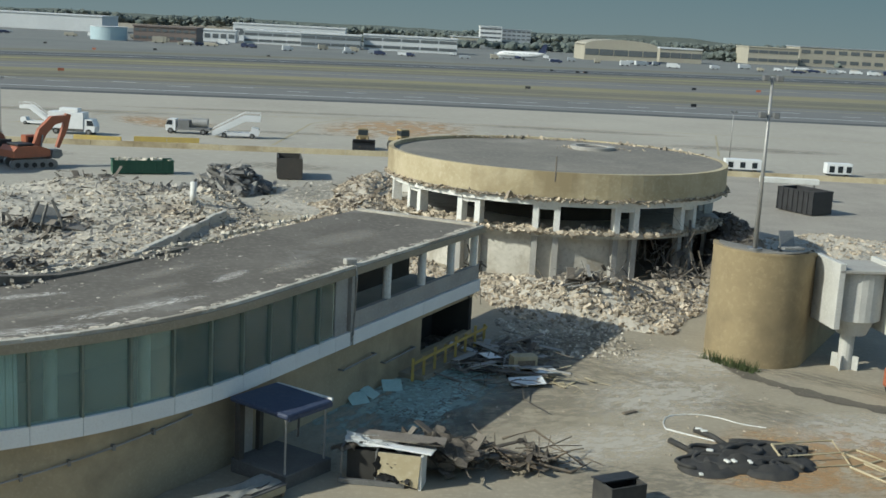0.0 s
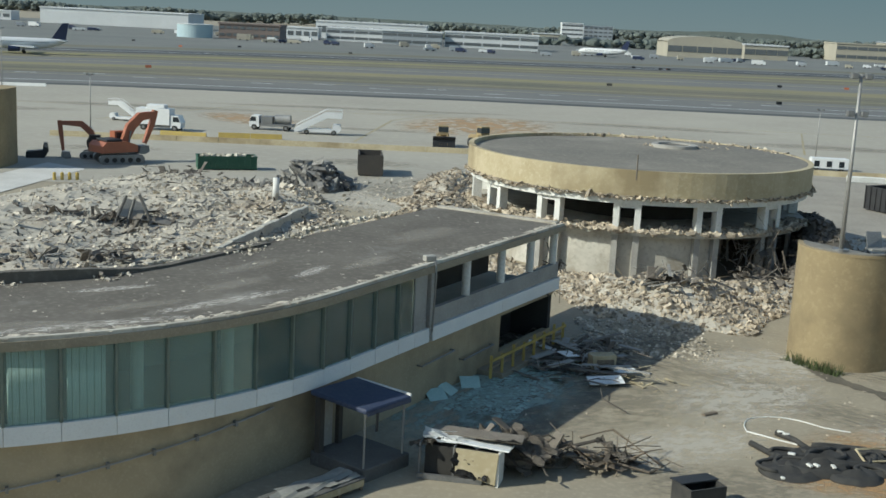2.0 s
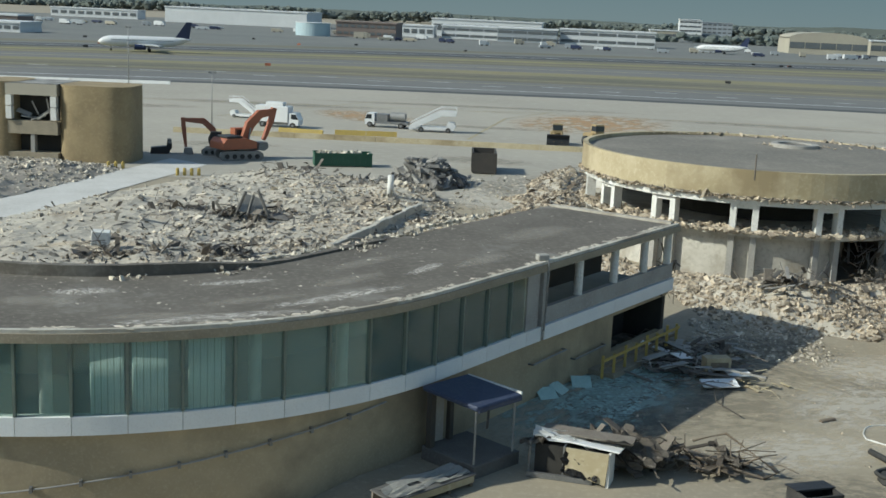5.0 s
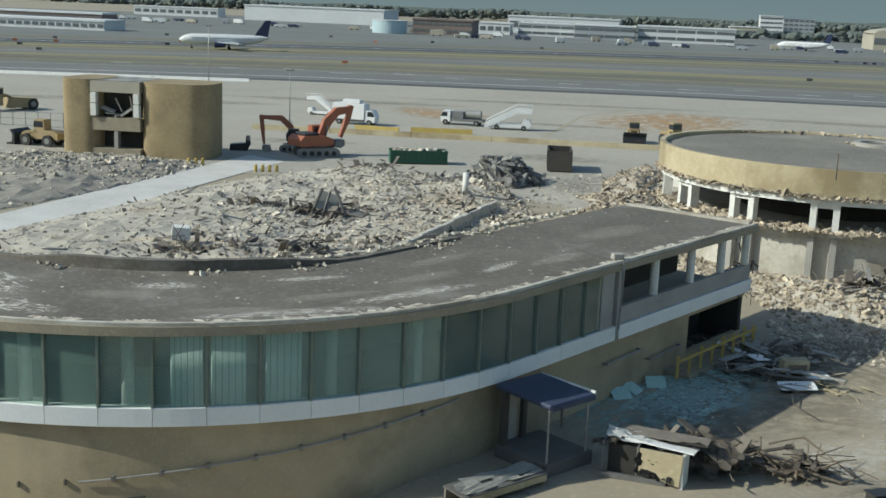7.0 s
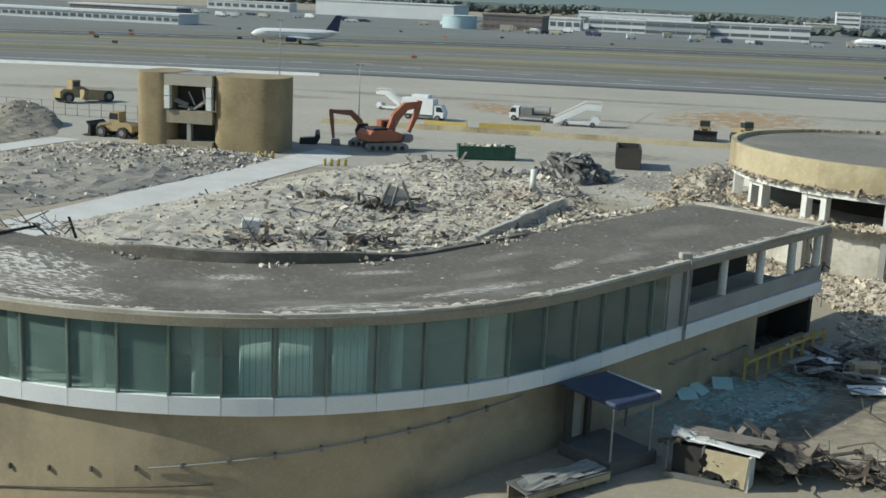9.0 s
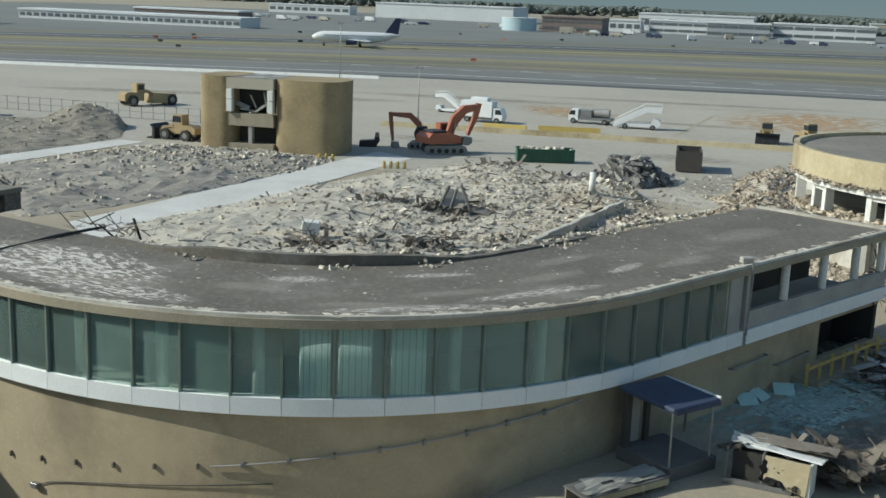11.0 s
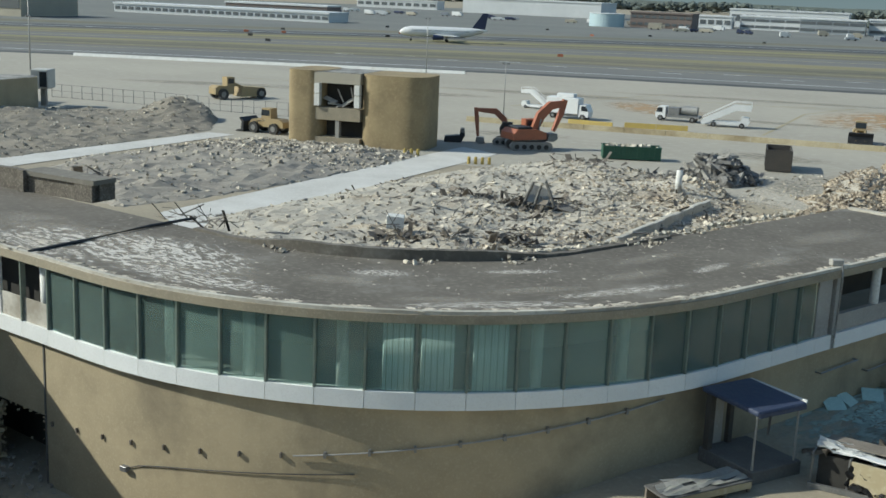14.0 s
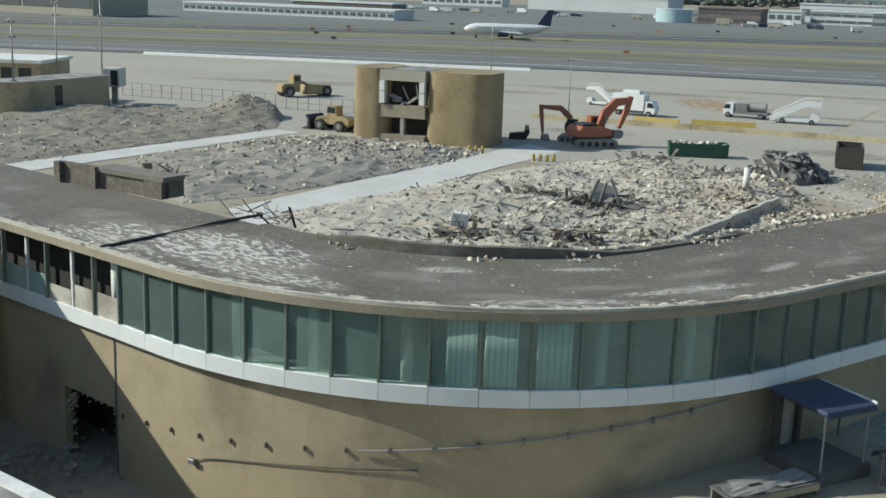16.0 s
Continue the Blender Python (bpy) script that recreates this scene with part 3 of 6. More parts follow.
north = thing("gatehouse", "ochre gatehouse tower with rounded ends and a broken window bay", "building", (-62.4, 137.5, 0), 3)
for x, rx, h in ((-7.0, 2.6, 9.3), (5.0, 4.45, 9.2)):
    part("end_tower", prism(B(), [(x + rx * math.copysign(abs(math.cos(a)) ** 0.55, math.cos(a)), 0.5 + 4.3 * math.copysign(abs(math.sin(a)) ** 0.55, math.sin(a))) for a in [i * math.pi / 40 for i in range(80)]], -0.2, h), "ochre_wall", north, "rounded ochre tower end")
part("bay_wall", box(B(), -5.4, -3.5, -0.2, 0.9, 3.5, 0.9), "roof_edge", north)
part("bay_wall", box(B(), -5.4, -3.5, 3.1, 0.9, 3.5, 4.7), "roof_edge", north)
part("bay_lintel", box(B(), -5.5, -3.6, 7.8, 0.9, 3.5, 9.15), "far_tan", north)
# black block fills the bay, its colour standing for the shade inside
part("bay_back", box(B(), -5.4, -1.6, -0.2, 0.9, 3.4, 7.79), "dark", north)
part("bay_post", box(B(), -2.5, -3.4, 0.9, -2.0, -2.6, 3.1), "concrete", north)
for x in (-5.3, 0.2):
    part("white_jamb", box(B(), x, -3.9, 4.9, x + 0.7, -3.1, 6.4), "white_paint", north)
    part("white_jamb", box(B(), x, -3.9, 6.5, x + 0.7, -3.1, 7.75), "white_paint", north)
for i, (x, z, rx, ry) in enumerate(((-3.6, 5.4, 30, 20), (-2.2, 6.0, -15, 65), (-1.2, 5.2, 20, -35), (-0.6, 6.3, 10, 80), (-3.0, 4.9, 5, 8), (-1.9, 4.8, -10, -12))):
    part("hanging_slab", box(B(), -0.9, -0.35, -0.08, 0.9, 0.35, 0.08, pose(x, -2.5, z + 0.2, rx, ry, 10 * i), 0.02), "concrete", north)
part("roof", box(B(), -5.4, -3.4, 9.16, 0.9, 4.2, 9.24), "roof_pale", north)

# ---- rubble ----
def in_poly(x, y, poly):
    hit = False
    for (ax, ay), (bx, by) in zip(poly, poly[1:] + poly[:1]):
        if (ay > y) != (by > y) and x < (bx - ax) * (y - ay) / (by - ay) + ax:
            hit = not hit
    return hit


def poly_dist(x, y, poly):
    best = 1e9
    for (ax, ay), (bx, by) in zip(poly, poly[1:] + poly[:1]):
        dx, dy = bx - ax, by - ay
        t = min(max(((x - ax) * dx + (y - ay) * dy) / (dx * dx + dy * dy), 0), 1)
        best = min(best, math.hypot(x - ax - t * dx, y - ay - t * dy))
    return best


def mound(poly, height, slope, rough, peaks=()):
    def f(x, y):
        if not in_poly(x, y, poly):
            return -0.3
        d = poly_dist(x, y, poly)
        h = height * min(d / slope, 1) ** 0.8
        h *= 0.75 + 0.5 * bumps(x, y, 7.0) + 0.3 * bumps(x + 40, y, 2.6)
        for px, py, pr, ph in peaks:
            h += ph * math.exp(-((x - px) ** 2 + (y - py) ** 2) / pr ** 2) * min(d / 1.0, 1)
        return h + rough * bumps(x, y, 0.9) * min(d, 1)
    return f


def heap(name, label, poly, f, mat, cell=0.8):
    x0, x1 = min(p[0] for p in poly), max(p[0] for p in poly)
    y0, y1 = min(p[1] for p in poly), max(p[1] for p in poly)
    nx, ny = int((x1 - x0) / cell) + 2, int((y1 - y0) / cell) + 2
    verts, faces = [], []
    for j in range(ny):
        for i in range(nx):
            x, y = x0 + i * cell, y0 + j * cell
            verts.append((x, y, f(x, y)))
    for j in range(ny - 1):
        for i in range(nx - 1):
            a = j * nx + i
            q = (a, a + 1, a + nx + 1, a + nx)
            if max(verts[v][2] for v in q) > -0.29:
                faces.append(q)
    me = bpy.data.meshes.new(name)
    me.from_pydata(verts, [], faces)
    me.materials.append(M[mat])
    return tagged(new(name, me), label, "rubble", kind="stuff")


CUBE = np.array([(x, y, z) for x in (-1, 1) for y in (-1, 1) for z in (-1, 1)], float)
QUADS = np.array([(0, 1, 3, 2), (4, 6, 7, 5), (0, 4, 5, 1), (2, 3, 7, 6), (0, 2, 6, 4), (1, 5, 7, 3)])


def scatter(name, label, count, place, size, mat, flat=0.55, long=1.0, seed=1, category="rubble", lift=0.3):
    """Many broken pieces with their own edges, joined: each a skewed block turned at random."""
    rng = np.random.default_rng(seed)
    V, F = [], []
    made = 0
    while made < count:
        p = place(rng)
        if p is None:
            continue
        s = size[0] * (size[1] / size[0]) ** (rng.random() ** 2.2)
        dims = np.array([s * rng.uniform(0.7, 1.3) * long, s * rng.uniform(0.5, 1.0), s * (rng.uniform(0.25, flat + 0.25) if flat > 0.2 else flat)]) / 2
        tip = 0.45 if flat > 0.09 else 0.05
        c = CUBE * dims * rng.uniform(0.45, 1.15, (8, 3))
        e = Euler((rng.normal(0, tip), rng.normal(0, tip), rng.uniform(0, 6.28)))
        c = c @ np.array(e.to_matrix()).T + np.array(p) + (0, 0, dims[2] * lift)
        F.append(QUADS + 8 * made)
        V.append(c)
        made += 1
    me = bpy.data.meshes.new(name)
    me.from_pydata(np.concatenate(V).tolist(), [], np.concatenate(F).tolist())
    me.materials.append(M[mat])
    return tagged(new(name, me), label, category, kind="stuff")


def on(poly, f, bias=None):
    x0, x1 = min(p[0] for p in poly), max(p[0] for p in poly)
    y0, y1 = min(p[1] for p in poly), max(p[1] for p in poly)

    def place(rng):
        x, y = rng.uniform(x0, x1), rng.uniform(y0, y1)
        if not in_poly(x, y, poly) or (bias and rng.random() > bias(x, y)):
            return None
        return x, y, f(x, y)
    return place


def sticks(name, label, count, at, spread, length, r, mat, seed=1, up=0.5, category="debris"):
    """A tangle of bent bars and boards round a place, joined."""
    rng = np.random.default_rng(seed)
    bm = B()
    for i in range(count):
        p = Vector((at[0] + rng.normal(0, spread[0]), at[1] + rng.normal(0, spread[1]), at[2] + abs(rng.normal(0, spread[2]))))
        d = Vector((rng.normal(), rng.normal(), rng.normal(0, up))).normalized() * rng.uniform(*length)
        if rng.random() < 0.5:
            m = Matrix.Translation(p) @ d.to_track_quat("X", "Z").to_matrix().to_4x4()
            w = r * rng.uniform(1.5, 4)
            box(bm, -d.length / 2, -w, -r * 0.5, d.length / 2, w, r * 0.5, m)
        else:
            q = p + d * 0.5 + Vector((rng.normal(0, 0.15), rng.normal(0, 0.15), rng.normal(0, 0.15))) * d.length
            tube(bm, [p, q, p + d], r * 0.6, 5)
    ob = part(name, bm, mat)
    return tagged(ob, label, category, kind="stuff")


FIELD = [(-53, 84), (-46, 72), (-40, 63), (-28, 59), (-18, 61), (-8, 68), (-2, 78), (1, 86), (2, 96), (-4, 103), (-9, 110), (-14, 124), (-22, 134), (-36, 133), (-43, 125), (-47, 112)]
f_base = mound(FIELD, 1.0, 6.0, 0.22, [(-16, 120, 4.5, 1.0), (-12, 105, 4, 0.9), (-33, 127, 5, 0.6), (-6, 91, 5, 1.1), (-24, 118, 8, 0.7), (-4, 80, 4, 1.2)])


def f_field(x, y):
    """The field, lower on the lane's side of the broken wall."""
    side = x + 18.7 - (y - 85.5) * 0.1825
    return f_base(x, y) * (1 - 0.62 * smoothstep(-0.2, 0.4, side) * smoothstep(80, 86, y) * smoothstep(116, 110, y))


heap("rubble_field", "broad field of crushed pale concrete rubble behind the terminal", FIELD, f_field, "rubble", 0.6)
heavy = lambda x, y: 0.12 + 0.88 * smoothstep(-46, -16, x + 6 * bumps(x, y, 6.0)) * (0.35 + 0.65 * smoothstep(-0.25, 0.3, bumps(x + 9, y, 5.0)))
scatter("rubble_chunks", "broken pale concrete chunks over the rubble field", 26000, on(FIELD, f_field, heavy), (0.05, 0.46), "stones", 0.3, long=1.25, seed=2)
scatter("rubble_slabs", "large broken concrete slabs lying over the rubble", 260, on(FIELD, f_field, heavy), (0.4, 1.4), "stones", 0.13, seed=12)
scatter("splinters", "pale splintered laths and bent bars strewn over the rubble", 1500, on(FIELD, f_field, heavy), (0.15, 0.5), "scrap_grey", 0.1, long=5.0, seed=18, lift=2.0)
scatter("rubble_chunks", "warm brown brick and block fragments on the rubble", 12000, on(FIELD, f_field, lambda x, y: heavy(x, y) * (0.1 + 0.9 * smoothstep(-34, -12, x))), (0.06, 0.5), "warm_stones", 0.35, seed=3)
scatter("dark_debris", "dark torn metal and timber scraps among the rubble", 1300, on(FIELD, f_field, lambda x, y: smoothstep(0.0, 0.35, bumps(x + 3, y + 8, 5.5)) * smoothstep(-46, -28, x)), (0.1, 0.7), "twisted", 0.3, long=2.0, seed=16)
WEST = [(-72, 88), (-62, 84), (-58, 92), (-54, 108), (-52, 122), (-51.5, 131), (-62, 134), (-76, 132), (-79, 122), (-82, 104), (-80, 94)]
f_west = mound(WEST, 1.3, 5.0, 0.25)
heap("rubble_field", "grey dusty rubble mound between the haul roads", WEST, f_west, "dirt", 0.7)
scatter("rubble_chunks", "grey concrete chunks on the dusty mound", 5200, on(WEST, f_west, lambda x, y: 0.15 + 0.85 * smoothstep(108, 126, y + 8 * bumps(x, y, 5.0))), (0.07, 0.62), "stones", seed=4)
FARW = [(-125, 96), (-100, 84), (-90, 92), (-86, 120), (-84, 136), (-92, 150), (-112, 148), (-130, 128)]
f_farw = mound(FARW, 0.9, 6.0, 0.25, [(-95.5, 145, 4.6, 2.6), (-112, 128, 8, 1.0), (-89, 146, 4, 1.0)])
heap("rubble_field", "low grey dirt and rubble spread with a conical heap", FARW, f_farw, "heap_earth", 0.7)
scatter("rubble_chunks", "scattered grey chunks over the dirt spread", 4200, on(FARW, f_farw, lambda x, y: 0.3 + 0.7 * smoothstep(-0.2, 0.3, bumps(x, y, 6.0))), (0.07, 0.5), "stones", seed=5)
EASTP = [(-3, 118), (4, 112), (1.5, 100), (3.5, 92), (8, 87), (10, 79), (14, 77.0), (21, 75.6), (23, 80), (30, 88), (36, 98), (38, 110), (33, 100), (27, 93), (20, 90.6), (13, 90.7), (7, 93.5), (3, 101), (2, 108), (2, 120), (-2, 128), (-7, 126)]
f_east = mound(EASTP, 1.5, 5.0, 0.3, [(17, 81, 3.5, 0.6)])
heap("rubble_field", "rubble slope round the foot of the round building", EASTP, f_east, "rubble", 0.5)
scatter("rubble_chunks", "jumbled broken blocks round the foot of the round building", 13000, on(EASTP, f_east), (0.08, 0.52), "warm_stones", seed=6)
scatter("slab_rubble", "broken masonry lying on the exposed floor slab", 2600, lambda g: (lambda a, r: (RX + r * math.cos(a), RY + r * math.sin(a), 4.0 + 0.25 * abs(noise.noise(Vector((a * 6, 2, 3))))))(g.uniform(3.1, 6.0), 15.35 - 2.6 * g.random() ** 1.6), (0.12, 0.7), "warm_stones", seed=7)
scatter("drum_crumbs", "crumbled concrete along the broken drum edge", 2200, lambda g: (lambda a, r: (RX + r * math.cos(a), RY + r * math.sin(a), 6.72 + 0.14 * noise.noise(Vector((a * 9, 1, 1))) + 0.18 * g.random() ** 2))(g.uniform(3.1, 6.2), g.uniform(15.15, 15.55)), (0.08, 0.5), "warm_stones", 0.2, long=1.6, seed=8)
scatter("roof_rubble", "loose rubble along the rear of the round roof", 320, lambda g: (lambda a, r: (RX + r * math.cos(a), RY + r * math.sin(a), 8.85))((0.35 + 0.5 * g.integers(4) + 0.12 * g.normal()), 15.3 - 1.2 * g.random() ** 2), (0.1, 0.6), "warm_stones", seed=9)
scatter("cap_rubble", "broken masonry fallen round the roof upstand", 160, lambda g: (RX + 5.5 + g.normal(0, 2.3), RY + 6.5 + g.normal(0, 1.1), 8.8), (0.1, 0.6), "warm_stones", 0.2, seed=19)
sticks("hanging_roots", "dry roots, wires and rebar hanging in the broken ground floor opening", 90, (RX + 14.2 * math.cos(radians(299)), RY + 14.2 * math.sin(radians(299)), 1.6), (2.0, 0.5, 1.2), (0.8, 2.4), 0.03, "twisted", 45, 2.2)
COLL = [(27.0, 91.5), (31, 91.5), (34.5, 95.5), (36.0, 104), (34, 110), (31.0, 111), (29.5, 104), (28.5, 97)]
f_coll = mound(COLL, 5.2, 2.6, 0.6)
heap("rubble_field", "dark collapsed heap against the round building", COLL, f_coll, "twisted", 0.5)
scatter("rubble_chunks", "dark broken pieces on the collapsed heap", 2600, on(COLL, f_coll), (0.1, 0.7), "twisted", seed=13)
LOWE = [(35, 96), (42, 97), (50, 104), (56, 116), (48, 121), (40, 116), (36, 108)]
f_lowe = mound(LOWE, 0.8, 4.0, 0.25)
heap("rubble_field", "low weedy tan rubble spread beside the rusty skip", LOWE, f_lowe, "rubble", 0.6)
scatter("rubble_chunks", "small tan chunks over the low rubble spread", 2600, on(LOWE, f_lowe), (0.06, 0.5), "warm_stones", 0.3, seed=25)
SCRAP = [(-21.5, 131), (-18, 128), (-14, 128.5), (-11.5, 132), (-12.5, 137), (-16.5, 139), (-20.5, 136.5)]
f_scrap = mound(SCRAP, 3.2, 3.2, 0.8)
heap("scrap_mound", "dense grey-brown mound of torn metal and mesh", SCRAP, f_scrap, "scrap_grey", 0.4)
scatter("scrap_pieces", "torn sheets and bars packed on the scrap mound", 1100, on(SCRAP, f_scrap), (0.15, 1.2), "scrap_grey", 0.3, long=1.8, seed=14)
NEARR = [(-7, 112), (-2, 105), (2.2, 102), (2.4, 118), (3.5, 134), (4.5, 148), (-2, 150), (-4.5, 138), (-4, 124)]
f_near = mound(NEARR, 1.5, 3.5, 0.35)
heap("rubble_field", "warm brown rubble heap beside the stripped columns", NEARR, f_near, "rubble", 0.5)
scatter("rubble_chunks", "brown broken blocks and splintered boards in a heap", 6000, on(NEARR, f_near), (0.06, 0.55), "warm_stones", 0.3, seed=15, long=1.4)
scatter("splintered_boards", "splintered boards and laths sticking out of the brown heap", 420, on(NEARR, f_near), (0.15, 0.6), "timber", 0.1, long=3.5, seed=17, lift=1.5)

LINK = [(-12, 105), (-6, 100), (-1, 99), (1.5, 104), (-2, 112), (-6, 116), (-9.5, 113)]
f_link = mound(LINK, 0.6, 3.0, 0.2)
heap("rubble_field", "low strip of tan rubble between the lane and the roof edge", LINK, f_link, "rubble", 0.5)
scatter("rubble_chunks", "tan broken blocks strewn beside the lane", 2600, on(LINK, f_link), (0.06, 0.5), "warm_stones", 0.35, seed=23)
LANE = [(-14, 112), (-6, 114), (-4.5, 128), (-5, 146), (-13, 142), (-12, 126)]
scatter("lane_debris", "chips and flat scraps lying on the muddy lane", 700, on(LANE, lambda x, y: 0.03), (0.05, 0.5), "stones", 0.12, long=1.5, seed=24)

# ---- haul roads, strips, kerbs ----
band("haul_road", [(-86, 86), (-92, 86)], [(-79.5, 134), (-83.5, 134)], 0.06, "road", "pale dusty concrete haul road", "road")
band("haul_road", [(-57.5, 84), (-51, 78)], [(-50, 142), (-44, 138)], 0.06, "road", "pale dusty concrete haul road", "road")
band("work_yard", [(-56, 126), (-30, 128), (-8, 120), (-2, 112)], [(-60, 170), (-30, 173), (-8, 173), (6, 174)], 0.03, "apron", "dusty pale concrete working yard", "pavement")
band("east_yard", [(30, 110), (48, 104), (75, 100), (150, 95)], [(30, 170), (48, 170), (75, 169), (150, 165)], 0.03, "dirt", "dusty brown working yard", "ground")


def stain(mat, x, y, sx, sy, turn=0, z=0.035, label="dark stain on the concrete"):
    bm = B()
    bmesh.ops.create_circle(bm, cap_ends=True, segments=40, radius=1)
    ob = part("stain", bm, mat)
    ob.matrix_basis = pose(x, y, z, 0, 0, turn) @ Matrix.Diagonal((sx, sy, 1, 1))
    ob.visible_shadow = False
    return tagged(ob, label, "stain", kind="structure")


stain("stain_rust", 4, 224, 16, 26, -20, label="rust-brown stain on the pale apron")
stain("stain_rust", -38, 214, 9, 16, 40, label="rust-brown stain on the pale apron")
stain("stain_rust", 23.5, 53.0, 8.5, 6.0, 10, 0.012, "rust-brown dust on the concrete")
stain("stain_rust", 19.5, 50.3, 4.5, 2.2, 0, 0.016, "rust-brown dust on the concrete")
west_line, east_line = [], []
for i in range(61):
    t = i / 60
    y = 69.2 - 10.6 * t ** 0.75
    x = 22.7 + 10.3 * t ** 1.45
    wob = 0.5 * noise.noise(Vector((x * 0.8, y * 0.8, 4))) + 0.22 * noise.noise(Vector((x * 2.7, y * 2.7, 9)))
    west_line.append((x - 0.3 + wob * 0.7, y - 0.5 + wob * 0.7))
    east_line.append((x + 0.45 - wob * 0.5, y + 0.55 - wob * 0.5))
band("earth_strip", west_line, east_line, 0.028, "earth", "dark bare earth strip between the concrete slabs", "ground")
stain("stain_pale", -8.5, 124, 4.5, 9, 8, 0.04, "pale dried mud on the lane")
stain("stain_dark", -7.5, 133, 3.5, 7, 5, 0.042, "dark wet mud on the lane")
stain("stain_dark", 30.0, 64.6, 10, 1.6, -36, 0.012, "dark damp strip along the slab edge")
for q, (x, y, sx, sy, t) in enumerate(((9, 60, 9, 5, 20), (3, 54, 7, 4, 60), (16, 66, 8, 3, -30), (13, 49, 5, 3, 10), (22, 60, 6, 2.5, -25), (6, 70, 5, 6, 0), (-4, 41, 8, 5, 0), (14, 72, 6, 4, 0))):
    stain("stain_dark", x, y, sx, sy, t, 0.012 + 0.004 * (q % 3), "dark oil and dirt stain on the concrete")
for x, y, sx, sy, t in ((17, 62, 7, 4, 40), (20, 69, 6, 4, 20), (12, 54, 6, 3, 30), (27, 57, 6, 4, 0)):
    stain("stain_pale", x, y, sx, sy, t, 0.024, "pale worn patch of concrete")
for x, y, sx, sy, t in ((-60, 230, 30, 5, 5), (-20, 250, 40, 4, 8), (40, 240, 30, 5, -4), (-90, 210, 25, 6, 12), (70, 215, 22, 6, 0), (-15, 205, 14, 3, 2), (-120, 200, 26, 5, 18), (-12, 158, 9, 5, 0), (2, 140, 12, 9, 0), (95, 180, 25, 8, 0), (-48, 160, 9, 4, 10)):
    stain("stain_dark", x, y, sx, sy, t, 0.036, "dark tyre and fuel stain on the apron")
for q, (s, i, sx, sy) in enumerate(((-9, 3.6, 5.2, 2.6), (-3, 2.6, 4.2, 1.8), (-5.5, 5.6, 4.0, 1.8), (1.5, 3.6, 3.4, 1.6), (-13, 4.5, 4, 2), (9, 4.6, 2.2, 1.0), (3, 1.8, 2.6, 1.0), (20, 3.4, 3.0, 0.7), (27, 4.4, 2.6, 0.8), (36, 2.6, 3.0, 0.8), (44, 4.6, 4.2, 1.6), (14.5, 2.0, 2.4, 0.6), (31, 6.4, 3.2, 0.8))):
    x, y, h = plan(s, i)
    stain("stain_roof", x, y, sx, sy, math.degrees(h), Z_ROOF - 0.016 + 0.003 * (q % 4), "pale worn patch of flat roofing")
for q, (s, i, sx, sy, t) in enumerate(((-6, 3.2, 7.5, 3.2, 4), (-2, 5.2, 5.5, 2.4, -8), (2.5, 2.0, 5.0, 1.3, 0), (-9.5, 1.4, 5.0, 1.0, 0), (11.2, 6.2, 1.7, 0.8, 5), (24, 2.2, 4.5, 0.6, 0), (32, 3.4, 2.0, 0.5, 8), (17, 1.2, 5.0, 0.6, 0), (20.5, 6.6, 2.2, 0.5, -6))):
    x, y, h = plan(s, i)
    stain("stain_flake", x, y, sx, sy, math.degrees(h) + t, Z_ROOF - 0.003 + 0.003 * (q % 3), "white flaking roof coating worn to streaks")


def kerb(name, a, b, w, h, mat, label, cat):
    a, b = Vector(a), Vector(b)
    t = thing(name, label, cat, (*a, 0), math.degrees(math.atan2(b.y - a.y, b.x - a.x)))
    n = max(1, round((b - a).length / 6))
    L = (b - a).length / n
    for i in range(n):
        bm = B()
        profile(bm, [(-w / 2, 0), (w / 2, 0), (w / 5, h), (-w / 5, h)], 0, L - 0.06, Matrix.Rotation(radians(-90), 4, "Z") @ Matrix.Translation((0, i * L, 0)))
        part("block", bm, mat, t)
    return t


kerb("barrier_row", (-60, 171.5), (8, 176), 0.7, 0.8, "cream_wall", "row of weathered cream concrete barriers along the apron", "barrier")
kerb("barrier_row", (52, 171), (150, 166), 0.7, 0.8, "cream_wall", "row of weathered cream concrete barriers along the apron", "barrier")
kerb("yellow_barrier", (-45.5, 179), (-38.3, 178.6), 0.7, 0.8, "yellow", "faded yellow traffic barrier on the apron", "barrier")
kerb("yellow_barrier", (-36.8, 180.3), (-27.1, 182), 0.7, 0.8, "yellow", "faded yellow traffic barrier on the apron", "barrier")
kerb("white_barrier", (-190, 243), (-95, 269), 1.8, 0.7, "white_paint", "long low white barrier along the apron edge", "barrier")


def painted_line(pts, w, label):
    for (ax, ay), (bx, by) in zip(pts, pts[1:]):
        L = math.hypot(bx - ax, by - ay)
        ob = part("painted_line", box(B(), 0, -w / 2, 0, L, w / 2, 0.006), "line_paint")
        ob.matrix_basis = pose(ax, ay, 0.032, 0, 0, math.degrees(math.atan2(by - ay, bx - ax)))
        tagged(ob, label, "marking", "apron lines", "structure")


painted_line([(-16, 184), (-12.5, 226), (-4, 246)], 0.5, "faded yellow lead-in line on the apron")
painted_line([(-18, 240), (-2, 245)], 0.5, "faded yellow stop line on the apron")
painted_line([(-62, 200), (-42, 250)], 0.4, "faded yellow lead-in line on the apron")
painted_line([(-130, 215), (-40, 236), (60, 246), (160, 244)], 0.4, "faded yellow taxi line on the apron")
painted_line([(60, 200), (72, 244)], 0.4, "faded yellow lead-in line on the apron")

